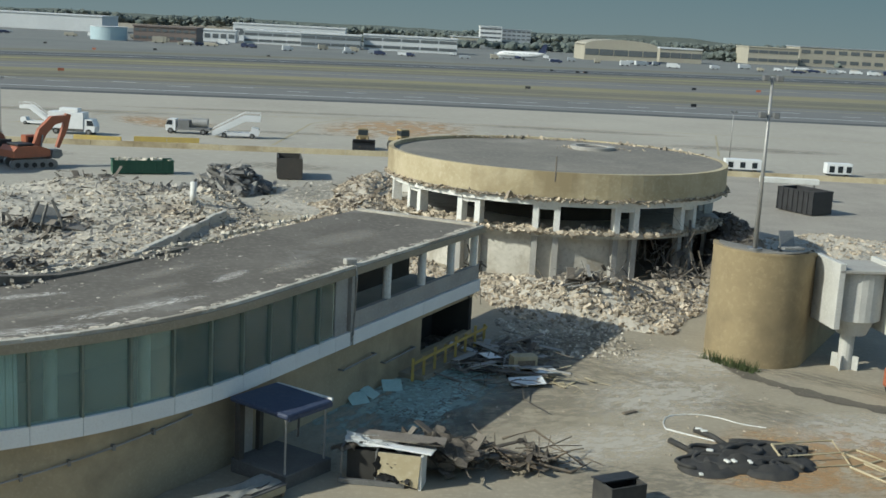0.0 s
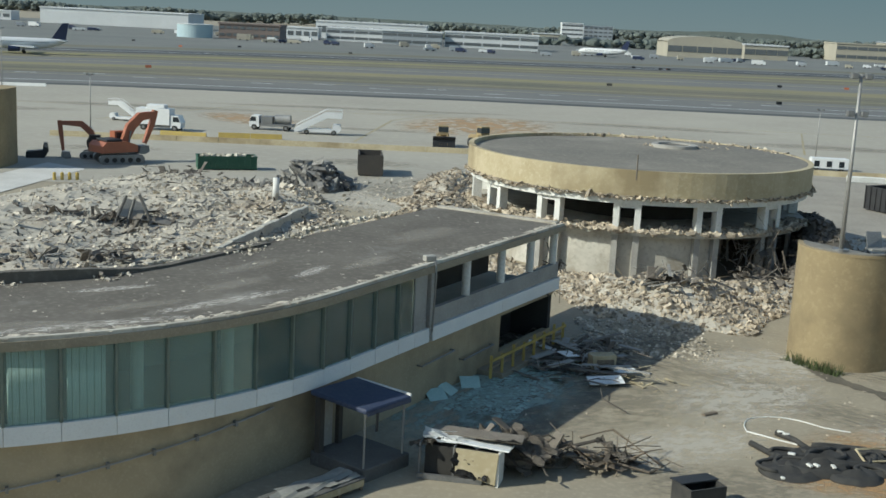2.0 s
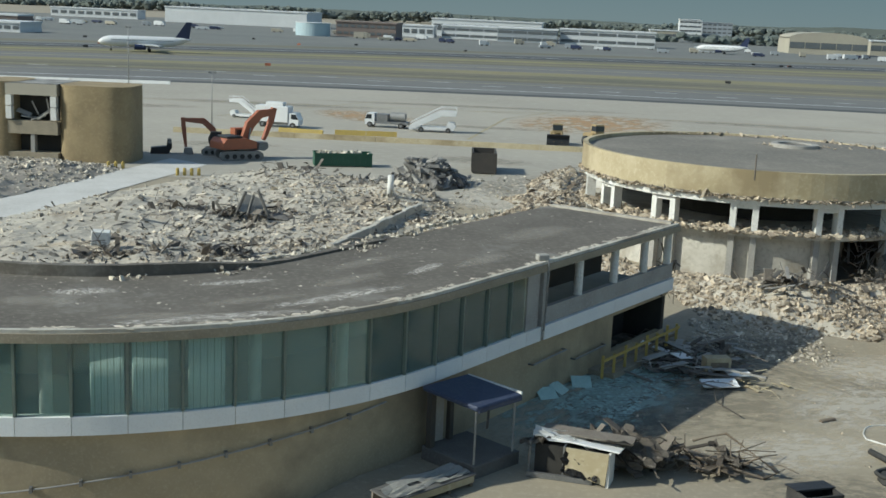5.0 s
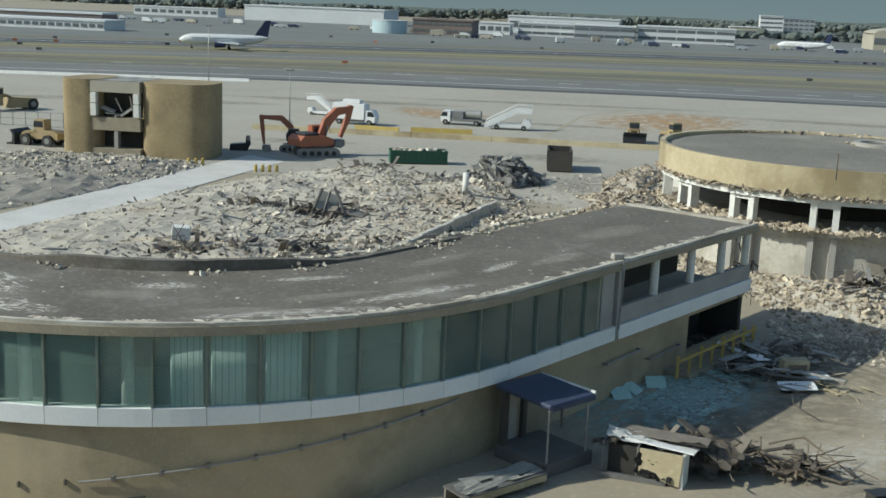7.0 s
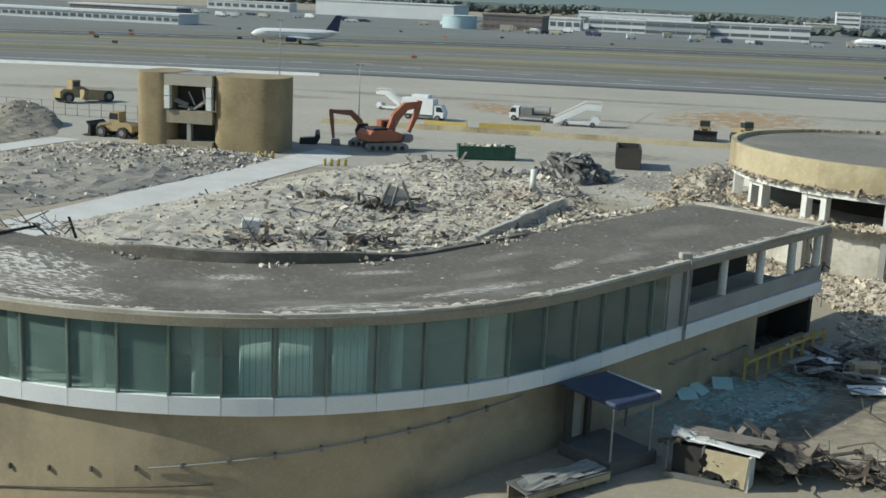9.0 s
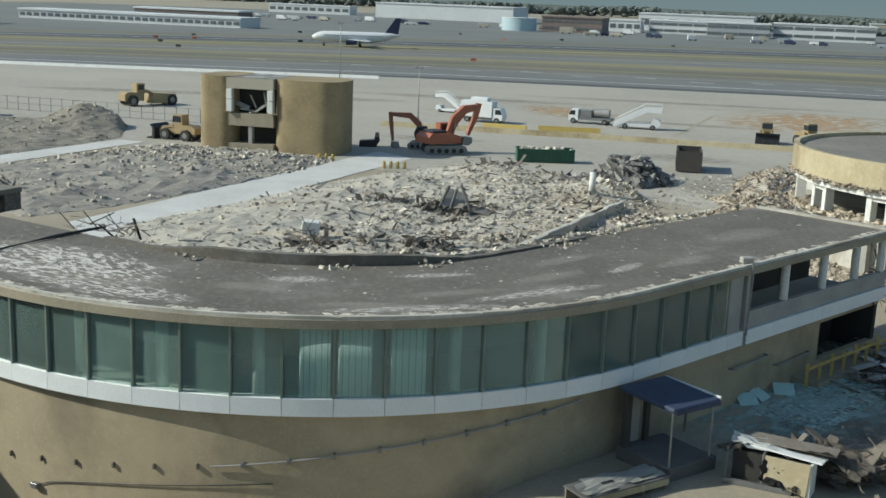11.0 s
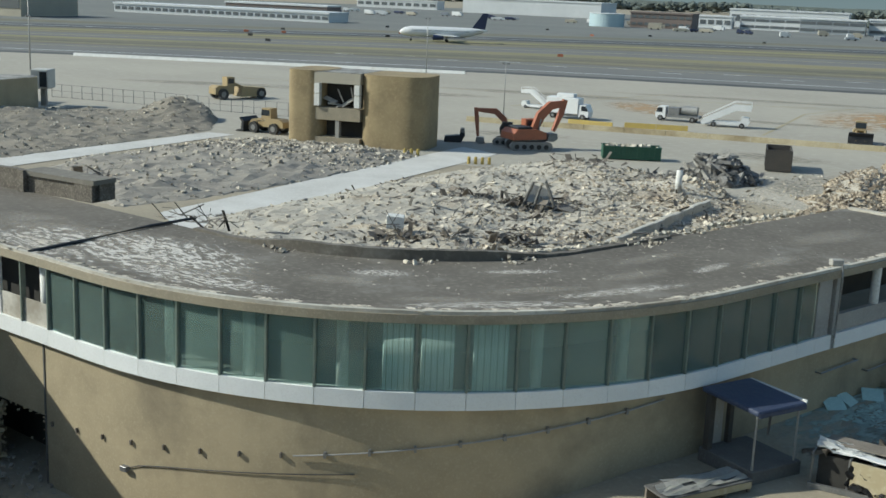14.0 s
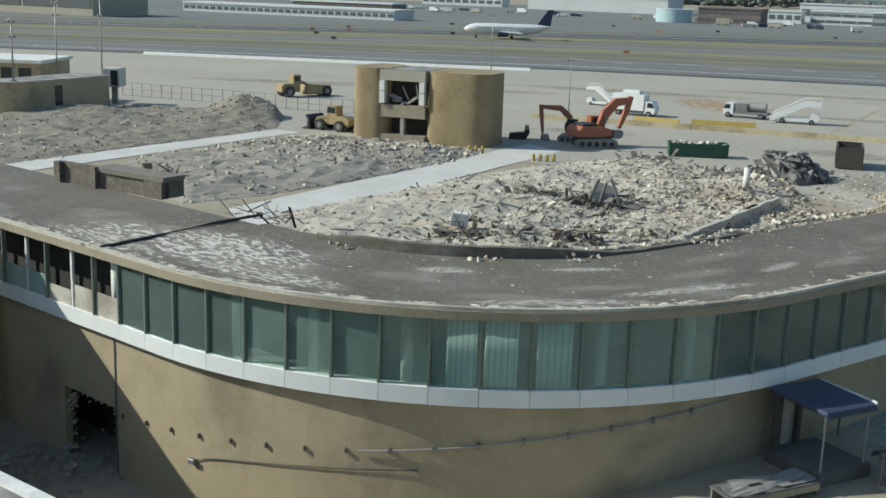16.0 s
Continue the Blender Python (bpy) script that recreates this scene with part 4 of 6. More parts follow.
# ---- machines ----
def track(bm, length, h, w):
    r = h / 2
    pts = [(length / 2 - r + r * math.cos(a), r + r * math.sin(a)) for a in [radians(-90 + 22.5 * i) for i in range(9)]]
    pts += [(-length / 2 + r - r * math.cos(a), r - r * math.sin(a)) for a in [radians(-90 + 22.5 * i) for i in range(9)]]
    return profile(bm, pts, -w / 2, w / 2)


def arm(bm, pts, thick, w):
    """A tapering box arm through points in x and z."""
    up, lo = [], []
    for i, (x, z, t) in enumerate([(*p, k) for p, k in zip(pts, thick)]):
        a, b = pts[max(i - 1, 0)], pts[min(i + 1, len(pts) - 1)]
        d = Vector((b[0] - a[0], b[1] - a[1])).normalized()
        up.append((x - d.y * t / 2, z + d.x * t / 2))
        lo.append((x + d.y * t / 2, z - d.x * t / 2))
    return profile(bm, up + lo[::-1], -w / 2, w / 2)


def excavator(label, at, track_turn, turn, boom, boom_t, stick, bucket, mat, dark=False, size=1.0):
    e = thing("excavator", label, "excavator", at, turn, group="excavators in the yard")
    e.matrix_basis = e.matrix_basis @ Matrix.Scale(size, 4)
    off = Matrix.Rotation(radians(track_turn - turn), 4, "Z")
    for y in (-1.25, 1.25):
        bm = track(B(), 4.6, 1.0, 0.65)
        bmesh.ops.transform(bm, matrix=off @ Matrix.Translation((0, y, 0)), verts=bm.verts)
        tr = part("crawler_track", bm, "steel", e, "dusty steel crawler track")
        for i in range(5):
            bm = cyl(B(), (-1.6 + i * 0.8, y - 0.36, 0.45), (-1.6 + i * 0.8, y + 0.36, 0.45), 0.26)
            bmesh.ops.transform(bm, matrix=off, verts=bm.verts)
            part("roller", bm, "rubber", tr)
    part("turntable", cyl(B(), (0, 0, 0.7), (0, 0, 1.2), 0.9, seg=20), "steel", e)
    part("house", profile(B(), [(-2.6, 1.2), (1.4, 1.2), (1.4, 1.9), (0.2, 2.3), (-2.2, 2.3), (-2.6, 1.9)], -1.4, 1.4), mat, e, "engine house and counterweight")
    part("engine_cover", box(B(), -2.0, -1.1, 2.3, -0.2, 1.1, 2.55, bevel=0.06), "black", e)
    cab = part("cab", profile(B(), [(-0.2, 1.6), (1.5, 1.6), (1.6, 2.3), (1.2, 3.2), (-0.2, 3.2)], 0.45, 1.4), mat if not dark else "black", e)
    part("cab_window", profile(B(), [(0.0, 2.25), (1.45, 2.3), (1.12, 3.05), (0.0, 3.05)], 0.43, 1.42), "window_dark", cab)
    part("boom", arm(B(), boom, boom_t, 0.5), mat, e)
    part("stick", arm(B(), stick, [0.55, 0.6, 0.35][: len(stick)], 0.38), mat, e)
    part("boom_ram", cyl(B(), (0.9, -0.35, 1.5), (boom[1][0] - 0.1, -0.35, boom[1][1] - 0.3), 0.09), "steel", e)
    bx, bz, bs = bucket
    part("bucket", profile(B(), [(bx - 0.5 * bs, bz + 0.9), (bx + 0.5, bz + 0.9), (bx + 0.6, bz + 0.3), (bx + 0.1, bz), (bx - 0.7 * bs, bz + 0.1)], -0.6, 0.6), "steel", e, "worn steel bucket")
    return e


excavator("orange crawler excavator with its boom raised and stick folded", (-42.2, 145.5, 0), 30, 47, [(0.4, 1.7), (1.3, 3.6), (2.5, 4.7), (4.2, 4.9)], [0.7, 1.0, 0.9, 0.6], [(4.3, 5.3), (3.9, 3.9), (3.0, 1.9)], (2.7, 0.8, 1), "orange", size=1.22)
excavator("rusty red excavator with its arm lowered beside the orange one", (-45.6, 148.5, 0), 10, 198, [(0.4, 1.7), (1.0, 3.4), (2.2, 4.5), (4.6, 4.6)], [0.6, 0.85, 0.8, 0.5], [(4.9, 4.9), (4.75, 3.4), (4.5, 1.0)], (4.2, 0.0, 1), "rust_orange", True, 0.98)


def skip(label, at, turn, L, w, h, mat, name="skip_container", load=None):
    s = thing(name, label, "container", at, turn)
    bm = B()
    t = 0.09
    box(bm, -L / 2, -w / 2, 0.15, L / 2, w / 2, 0.3)
    box(bm, -L / 2, -w / 2, 0.3, L / 2, -w / 2 + t, h), box(bm, -L / 2, w / 2 - t, 0.3, L / 2, w / 2, h)
    box(bm, -L / 2, -w / 2 + t, 0.3, -L / 2 + t, w / 2 - t, h), box(bm, L / 2 - t, -w / 2 + t, 0.3, L / 2, w / 2 - t, h)
    part("body", bm, mat, s)
    part("top_rail", box(B(), -L / 2 - 0.05, -w / 2 - 0.07, h - 0.14, L / 2 + 0.05, -w / 2 - 0.003, h + 0.02), mat, s)
    part("top_rail", box(B(), -L / 2 - 0.05, w / 2 + 0.003, h - 0.14, L / 2 + 0.05, w / 2 + 0.07, h + 0.02), mat, s)
    n = round(L / 0.75)
    for i in range(n + 1):
        x = -L / 2 + 0.06 + i * (L - 0.12) / n
        for y in (-w / 2 - 0.055, w / 2 + 0.055):
            part("rib", box(B(), x - 0.05, y - 0.05, 0.15, x + 0.05, y + 0.05, h - 0.15), mat, s)
    for x in (-L / 2 + 0.7, L / 2 - 0.7):
        for y in (-0.8, 0.8):
            part("wheel", cyl(B(), (x, y - 0.08, 0.12), (x, y + 0.08, 0.12), 0.12), "steel", s)
    if load:
        rng = np.random.default_rng(11)
        bm = B()
        for i in range(40):
            m = pose(rng.uniform(-L / 2 + 0.5, L / 2 - 0.5), rng.uniform(-w / 2 + 0.4, w / 2 - 0.4), h - 0.25 + rng.uniform(0, 0.25), *rng.uniform(-40, 40, 2), rng.uniform(0, 360))
            box(bm, -0.35, -0.2, -0.12, 0.35, 0.2, 0.12, m)
        part("load", bm, load, s, "heaped broken rubble load", kind="stuff")
    return s


skip("dark green steel roll-off skip loaded with rubble", (-28.4, 144.6, 0.0), 18, 7.3, 2.4, 1.75, "green", load="stones")
skip("black steel high-sided skip standing empty in the yard", (-10.6, 147.5, 0), 96, 6.0, 2.9, 2.7, "skip_dark")
skip("rusty dark high-sided skip beside the barriers", (52.0, 136.5, 0), 118, 5.6, 3.2, 2.9, "black")
plank = thing("white_canopy", "long pale flat panel beyond the rusty skip", "panel", (53.2, 146, 0), -4)
part("panel", box(B(), -3.6, -0.5, 2.3, 3.9, 0.5, 3.0, bevel=0.05), "white_paint", plank)
for x in (-3.2, 3.4):
    part("leg", box(B(), x - 0.1, -0.1, 0, x + 0.1, 0.1, 2.3), "steel", plank)


def wheel_at(parent, x, y, r, w=0.35):
    t = part("wheel", cyl(B(), (x, y - w / 2, r), (x, y + w / 2, r), r, seg=18), "rubber", parent)
    part("rim", cyl(B(), (x, y - w / 2 - 0.02, r), (x, y + w / 2 + 0.02, r), r * 0.5, seg=12), "steel", t)


def stair_truck(label, at, turn, high=False, size=1.0):
    s = thing("stair_truck", label, "stairs truck", at, turn, group="mobile passenger stairs")
    s.matrix_basis = s.matrix_basis @ Matrix.Scale(size, 4)
    part("chassis", profile(B(), [(-3.4, 0.45), (3.2, 0.45), (3.5, 1.0), (3.3, 1.7), (2.2, 1.8), (1.9, 0.95), (-3.4, 0.95)], -1.0, 1.0), "white_vehicle", s)
    part("windscreen", box(B(), 2.45, -0.85, 1.25, 3.42, 0.85, 1.62), "window_dark", s)
    for x in (-2.2, 2.3):
        for y in (-0.95, 0.95):
            wheel_at(s, x, y, 0.42)
    z1 = 3.3 if not high else 4.2
    part("stringer", profile(B(), [(-4.2, 0.35), (-3.7, 0.35), (1.2, z1 - 0.5), (3.6, z1 - 0.5), (3.6, z1), (1.0, z1), (-4.2, 0.9)], -1.1, -0.95), "white_vehicle", s)
    part("stringer", profile(B(), [(-4.2, 0.35), (-3.7, 0.35), (1.2, z1 - 0.5), (3.6, z1 - 0.5), (3.6, z1), (1.0, z1), (-4.2, 0.9)], 0.95, 1.1), "white_vehicle", s)
    for i in range(12):
        x, z = -3.9 + i * 0.41, 0.5 + i * (z1 - 1.0) / 12
        part("step", box(B(), x, -0.95, z, x + 0.4, 0.95, z + 0.06), "steel", s)
    part("landing", box(B(), 1.0, -0.95, z1 - 0.4, 3.6, 0.95, z1 - 0.3), "steel", s)
    for y in (-1.03, 1.03):
        bm = tube(B(), [(-4.0, y, 1.5), (1.0, y, z1 + 0.9), (3.6, y, z1 + 0.9), (3.6, y, z1)], 0.05)
        part("handrail", bm, "white_vehicle", s)
        part("side_panel", profile(B(), [(-3.9, 0.9), (1.0, z1), (3.5, z1), (3.5, z1 + 0.35), (0.9, z1 + 0.35), (-3.9, 1.2)], y - 0.02, y + 0.02), "white_vehicle", s)
    return s


stair_truck("white mobile passenger stairs parked on the apron", (-22.5, 193, 0), 4)
stair_truck("white raised boarding stairs parked behind the excavators", (-56.8, 199, 0), 172, True, 0.72)

van = thing("service_truck", "white box truck with a rooftop unit on the apron", "truck", (-47.6, 187.0, 0), -6)
part("box_body", box(B(), -3.6, -1.25, 0.9, 2.0, 1.25, 3.5, bevel=0.06), "white_vehicle", van)
cabv = part("cab", profile(B(), [(2.05, 0.5), (3.7, 0.5), (3.8, 1.4), (3.3, 2.5), (2.05, 2.5)], -1.1, 1.1), "white_vehicle", van)
part("cab_window", profile(B(), [(2.5, 1.5), (3.72, 1.5), (3.3, 2.3), (2.5, 2.3)], -1.12, 1.12), "window_dark", cabv)
part("roof_unit", box(B(), -2.0, -0.8, 3.5, 1.0, 0.8, 4.1, bevel=0.08), "white_vehicle", van)
part("chassis", box(B(), -3.6, -0.9, 0.5, 2.0, 0.9, 0.9), "steel", van)
for x in (-2.4, 2.8):
    for y in (-1.05, 1.05):
        wheel_at(van, x, y, 0.48)

tanker = thing("tank_truck", "white service truck with grey equipment and hoses on its bed", "truck", (-31.0, 196, 0), 176)
cabt = part("cab", profile(B(), [(2.0, 0.5), (3.6, 0.5), (3.7, 1.3), (3.3, 2.4), (2.0, 2.4)], -1.1, 1.1), "white_vehicle", tanker)
part("cab_window", profile(B(), [(2.5, 1.45), (3.62, 1.45), (3.3, 2.2), (2.5, 2.2)], -1.12, 1.12), "window_dark", cabt)
part("bed", box(B(), -3.7, -1.1, 0.7, 1.9, 1.1, 1.1), "steel", tanker)
part("tank", cyl(B(), (-3.2, 0, 1.9), (-0.6, 0, 1.9), 0.75, seg=20), "pole", tanker)
part("cabinet", box(B(), -0.3, -1.0, 1.1, 1.6, 1.0, 2.3, bevel=0.05), "steel", tanker)
for x in (-2.6, 2.8):
    for y in (-1.0, 1.0):
        wheel_at(tanker, x, y, 0.48)


def wheel_loader(label, at, turn, blade=False):
    w = thing("wheel_loader", label, "loader", at, turn, group="yellow earthmovers")
    part("rear_body", profile(B(), [(-3.4, 0.9), (-0.4, 0.9), (-0.4, 2.1), (-2.8, 2.0), (-3.4, 1.7)], -0.95, 0.95), "machine_yellow", w)
    c = part("cab", profile(B(), [(-1.3, 2.0), (0.3, 2.0), (0.2, 3.4), (-1.2, 3.4)], -0.75, 0.75), "machine_yellow", w)
    part("cab_window", profile(B(), [(-1.1, 2.4), (0.32, 2.4), (0.24, 3.2), (-1.05, 3.2)], -0.77, 0.77), "window_dark", c)
    part("front_frame", box(B(), -0.3, -0.6, 0.8, 1.6, 0.6, 1.6, bevel=0.05), "machine_yellow", w)
    for x in (-2.1, 1.2):
        for y in (-1.15, 1.15):
            wheel_at(w, x, y, 0.75, 0.55)
    for y in (-0.6, 0.6):
        part("lift_arm", arm(B(), [(0.3, 1.9), (1.9, 1.6), (2.9, 0.7)], [0.3, 0.35, 0.25], 0.2), "machine_yellow", w).location.y = y
    part("bucket", profile(B(), [(2.6, 0.1), (3.9, 0.05), (3.7, 0.25), (3.0, 0.4), (2.9, 1.4), (3.3, 1.9), (3.1, 2.0), (2.55, 1.5)], -1.75, 1.75), "black" if not blade else "machine_yellow", w, "wide dark steel bucket")
    return w


wheel_loader("yellow wheel loader with a wide dark bucket facing the terminal", (-1.9, 183.2, 0), -86)
wheel_loader("yellow wheel loader half hidden behind the round building", (4.6, 184.5, 0), -60)
wheel_loader("dusty yellow loader working beside the gatehouse", (-77.5, 139.0, 0), 172)
dz = thing("road_grader", "dusty yellow road scraper parked on the apron", "grader", (-104.8, 176.5, 0), 60)
part("body", profile(B(), [(-4.2, 0.9), (-0.6, 0.9), (-0.6, 2.2), (-3.6, 2.4), (-4.2, 2.0)], -1.2, 1.2), "machine_yellow", dz)
cg = part("cab", box(B(), -1.8, -0.9, 2.2, -0.3, 0.9, 3.8, bevel=0.05), "machine_yellow", dz)
part("cab_window", box(B(), -1.6, -0.93, 2.7, -0.5, 0.93, 3.55), "window_dark", cg)
part("bowl", profile(B(), [(0.6, 0.4), (5.0, 0.5), (5.4, 1.9), (1.0, 2.2)], -1.5, 1.5), "machine_yellow", dz)
part("gooseneck", arm(B(), [(-0.8, 1.9), (0.3, 2.5), (1.4, 2.0)], [0.4, 0.5, 0.4], 0.6), "machine_yellow", dz)
for x in (-2.8, 4.6):
    for y in (-1.3, 1.3):
        wheel_at(dz, x, y, 0.95, 0.6)
bk = thing("spare_bucket", "black steel excavator attachment lying on the ground", "attachment", (-52.8, 146.5, 0), 20)
part("shell", profile(B(), [(-1.5, 0.0), (0.8, 0.0), (1.3, 0.9), (1.2, 1.9), (0.7, 1.9), (0.6, 1.0), (-1.4, 0.8)], -0.7, 0.7), "black", bk)
part("bracket", cyl(B(), (1.0, -0.8, 1.6), (1.0, 0.8, 1.6), 0.25), "steel", bk)

# ---- masts and lamp posts ----
def mast(label, at, h, heads, r=0.14, turn=0.0):
    m = thing("floodlight_mast", label, "light mast", at, turn)
    part("pole", cyl(B(), (0, 0, 0), (0, 0, h), r, r * 0.6, 12), "pole", m, smooth=True)
    part("base_plate", cyl(B(), (0, 0, 0), (0, 0, 0.12), r * 3.2, seg=12), "steel", m)
    for z in heads:
        a = part("bracket", box(B(), -0.55, -0.04, z - 0.04, 0.55, 0.04, z + 0.04), "steel", m)
        for x in (-0.42, 0.42):
            part("floodlight", box(B(), x - 0.2, -0.22, z - 0.1, x + 0.2, 0.16, z + 0.26, bevel=0.04), "steel", a)
    return m


mast("tall grey floodlight mast standing on the gatehouse roof", (23.9, 69.6, 7.26), 10.6, (8.2, 10.4), 0.15)
mast("grey floodlight post on the apron behind the excavators", (-58.2, 184.8, 0), 8.6, (8.4,), 0.1)
mast("leaning grey light post near the east barriers", (58.8, 190, 0), 8.6, (8.4,), 0.1)
mast("slim light post beyond the gatehouse tower", (-99, 253, 0), 13.5, (13.2,), 0.12)
mast("floodlight mast on the west gatehouse roof", (-119.2, 123.5, 5.06), 8.6, (6.0, 8.0), 0.15)
mast("floodlight mast on the west buildings", (-128, 142, 0), 15.5, (13.4, 15.2), 0.15)
mast("slim floodlight mast beyond the west gatehouse", (-141, 168, 0), 16.5, (12.4, 16.0), 0.15)

# ---- east gatehouse details ----
bp = thing("boarding_bridge", "white stub of a boarding bridge on a round pedestal", "boarding bridge", (30.4, 69.4, 0), 4)
part("rotunda", cyl(B(), (0, 0, 3.3), (0, 0, 6.4), 1.7, seg=28), "bridge_white", bp, "white corrugated drum", smooth=False)
part("top_frame", box(B(), -2.0, -1.9, 6.4, 2.0, 1.6, 6.6, bevel=0.03), "concrete", bp)
part("end_frame", box(B(), -2.05, -1.9, 2.9, -1.65, 1.6, 7.0, bevel=0.03), "bridge_white", bp)
part("end_frame", box(B(), 1.65, -1.9, 2.5, 2.0, 1.6, 6.9, bevel=0.03), "bridge_white", bp)
part("drum_base", cyl(B(), (0, -0.2, 2.3), (0, -0.2, 3.3), 0.9, 1.3, 20), "bridge_white", bp)
part("pedestal", cyl(B(), (-0.2, -0.2, 0), (-0.2, -0.2, 2.3), 0.45, seg=16), "bridge_white", bp)
for i in range(4):
    a = radians(45 + 90 * i)
    part("gusset", box(B(), 0.3, -0.04, 0, 0.85, 0.04, 0.9, Matrix.Translation((-0.2, -0.2, 0)) @ Matrix.Rotation(a, 4, "Z")), "bridge_white", bp)
tug = thing("baggage_tug", "orange and white tug parked by the boarding bridge", "tug", (32.3, 63.2, 0), 10)
part("body", box(B(), -1.8, -1.1, 0.5, 1.8, 1.1, 1.7, bevel=0.12), "orange", tug)
for x in (-1.1, 1.1):
    for y in (-1.0, 1.0):
        wheel_at(tug, x, y, 0.42)
hatch = thing("roof_hatch", "dark square roof vent standing open", "vent", (26.3, 70.6, 7.26), 12)
part("lid", box(B(), -0.5, -0.05, 0.1, 0.5, 0.05, 1.1, Matrix.Rotation(radians(-20), 4, "X")), "steel", hatch)
part("frame", box(B(), -0.6, -0.7, 0, 0.8, 0.1, 0.12), "roof_pale", hatch)
for x, y, w, h in ((57.4, 178.5, 5.6, 1.9), (72.5, 178, 4.0, 2.0)):
    g = thing("ground_unit", "white ground power unit with dark louvres on the apron", "equipment", (x, y, 0), -3)
    part("cabinet", box(B(), -w / 2, -0.9, 0.35, w / 2, 0.9, h, bevel=0.05), "white_vehicle", g)
    for i in range(3):
        part("louvre", box(B(), -w / 2 + 0.4 + i * w / 3, -0.93, 0.6, -w / 2 + 1.2 + i * w / 3, -0.88, h - 0.4), "window_dark", g)
    for sx in (-1, 1):
        part("wheel", cyl(B(), (sx * w * 0.35, -0.8, 0.25), (sx * w * 0.35, 0.8, 0.25), 0.25), "rubber", g)

# ---- things in front of the terminal ----
def crumple(w, d, seed, amp=0.25, n=9):
    """A creased sheet of metal with a little thickness."""
    rng = np.random.default_rng(seed)
    bm = B()
    g = [[bm.verts.new(((i / n - 0.5) * w + rng.normal(0, 0.05), (j / n - 0.5) * d + rng.normal(0, 0.05), amp * bumps(i * 1.3 + seed * 7, j * 1.7, 2.2) + rng.normal(0, 0.04))) for i in range(n + 1)] for j in range(n + 1)]
    for j in range(n):
        for i in range(n):
            if rng.random() > 0.06:
                bm.faces.new((g[j][i], g[j][i + 1], g[j + 1][i + 1], g[j + 1][i]))
    bmesh.ops.solidify(bm, geom=bm.faces[:], thickness=0.02)
    return bm


canopy = thing("entrance_canopy", "navy-topped steel canopy over a concrete loading dock", "canopy", (-5.3, 49.05, 0), 52)
part("dock", box(B(), 0.0, -3.0, -1.2, 3.0, 0.3, 0.6, bevel=0.04), "dock", canopy, "grey concrete loading dock")
part("roof", box(B(), -0.1, -3.0, 3.2, 2.85, 0.4, 3.42, Matrix.Rotation(radians(1.5), 4, "X"), 0.06), "blue", canopy, "faded navy canopy top")
part("trim", box(B(), 2.87, -3.0, 3.26, 2.97, 0.3, 3.40), "white_paint", canopy)
part("front_trim", box(B(), 0.0, -3.12, 3.06, 2.8, -3.02, 3.24), "blue", canopy)
for x, y, r in ((0.15, -0.1, 0.15), (1.6, 0.1, 0.12)):
    part("post", box(B(), x - r, y - r, 0.6, x + r, y + r, 3.2), "skip_dark", canopy, "dark steel post")
for x, y in ((0.15, -2.8), (2.7, -2.8)):
    part("post", cyl(B(), (x, y, 0.6), (x, y, 3.1), 0.05), "pole", canopy, "thin pale steel post")
part("door", box(B(), 0.4, 0.22, 0.6, 1.3, 0.3, 2.9), "concrete", canopy, "pale grey dock door")
part("dangling_strip", box(B(), 0.3, -3.16, 2.3, 0.42, -3.125, 3.15, Matrix.Rotation(radians(4), 4, "Y")), "black", canopy)

bench = thing("dock_table", "battered long steel cabinet lying beside the dock", "cabinet", (-4.9, 45.3, 0), 50)
part("top", box(B(), -2.5, -0.8, 0.55, 2.3, 0.6, 0.62, Matrix.Rotation(radians(3), 4, "X"), 0.02), "dock", bench, "scuffed grey top")
part("top_sheet", crumple(4.4, 1.2, 240, 0.05, 7), "bridge_white", bench, "scuffed pale sheet on top").matrix_basis = pose(-0.1, -0.1, 0.68, 3, 0, 1)
part("back", box(B(), -2.4, 0.45, -1.4, 2.2, 0.55, 0.55), "twisted", bench)
for x in (-2.4, -0.9, 0.8, 2.1):
    part("upright", box(B(), x, -0.72, -1.4, x + 0.12, -0.6, 0.55), "timber", bench)
part("rail", box(B(), -2.4, -0.78, 0.2, 2.22, -0.6, 0.54), "cream_wall", bench, "cream painted front rail")
# near-black so that the open front looks shaded inside
part("shelf", box(B(), -2.35, -0.55, -0.5, 2.15, 0.42, -0.42), "dark", bench)
sticks("loose_debris", "tangled scrap beside the dock", 26, (-3.6, 44.4, -0.6), (0.9, 0.6, 0.3), (0.5, 1.6), 0.04, "twisted", 21)

unit = thing("wrecked_cabinet", "overturned cream metal cabinet with a crumpled open side", "cabinet", (1.7, 48.8, 0), -14)
part("top_sheet", box(B(), -2.2, -0.9, 1.55, 1.7, 0.3, 1.62, Matrix.Rotation(radians(-7), 4, "X") @ Matrix.Rotation(radians(3), 4, "Y")), "white_panel", unit, "bent pale sheet")
part("top_sheet", box(B(), -1.9, 0.1, 1.75, 2.2, 0.9, 1.83, Matrix.Rotation(radians(5), 4, "X")), "twisted", unit)

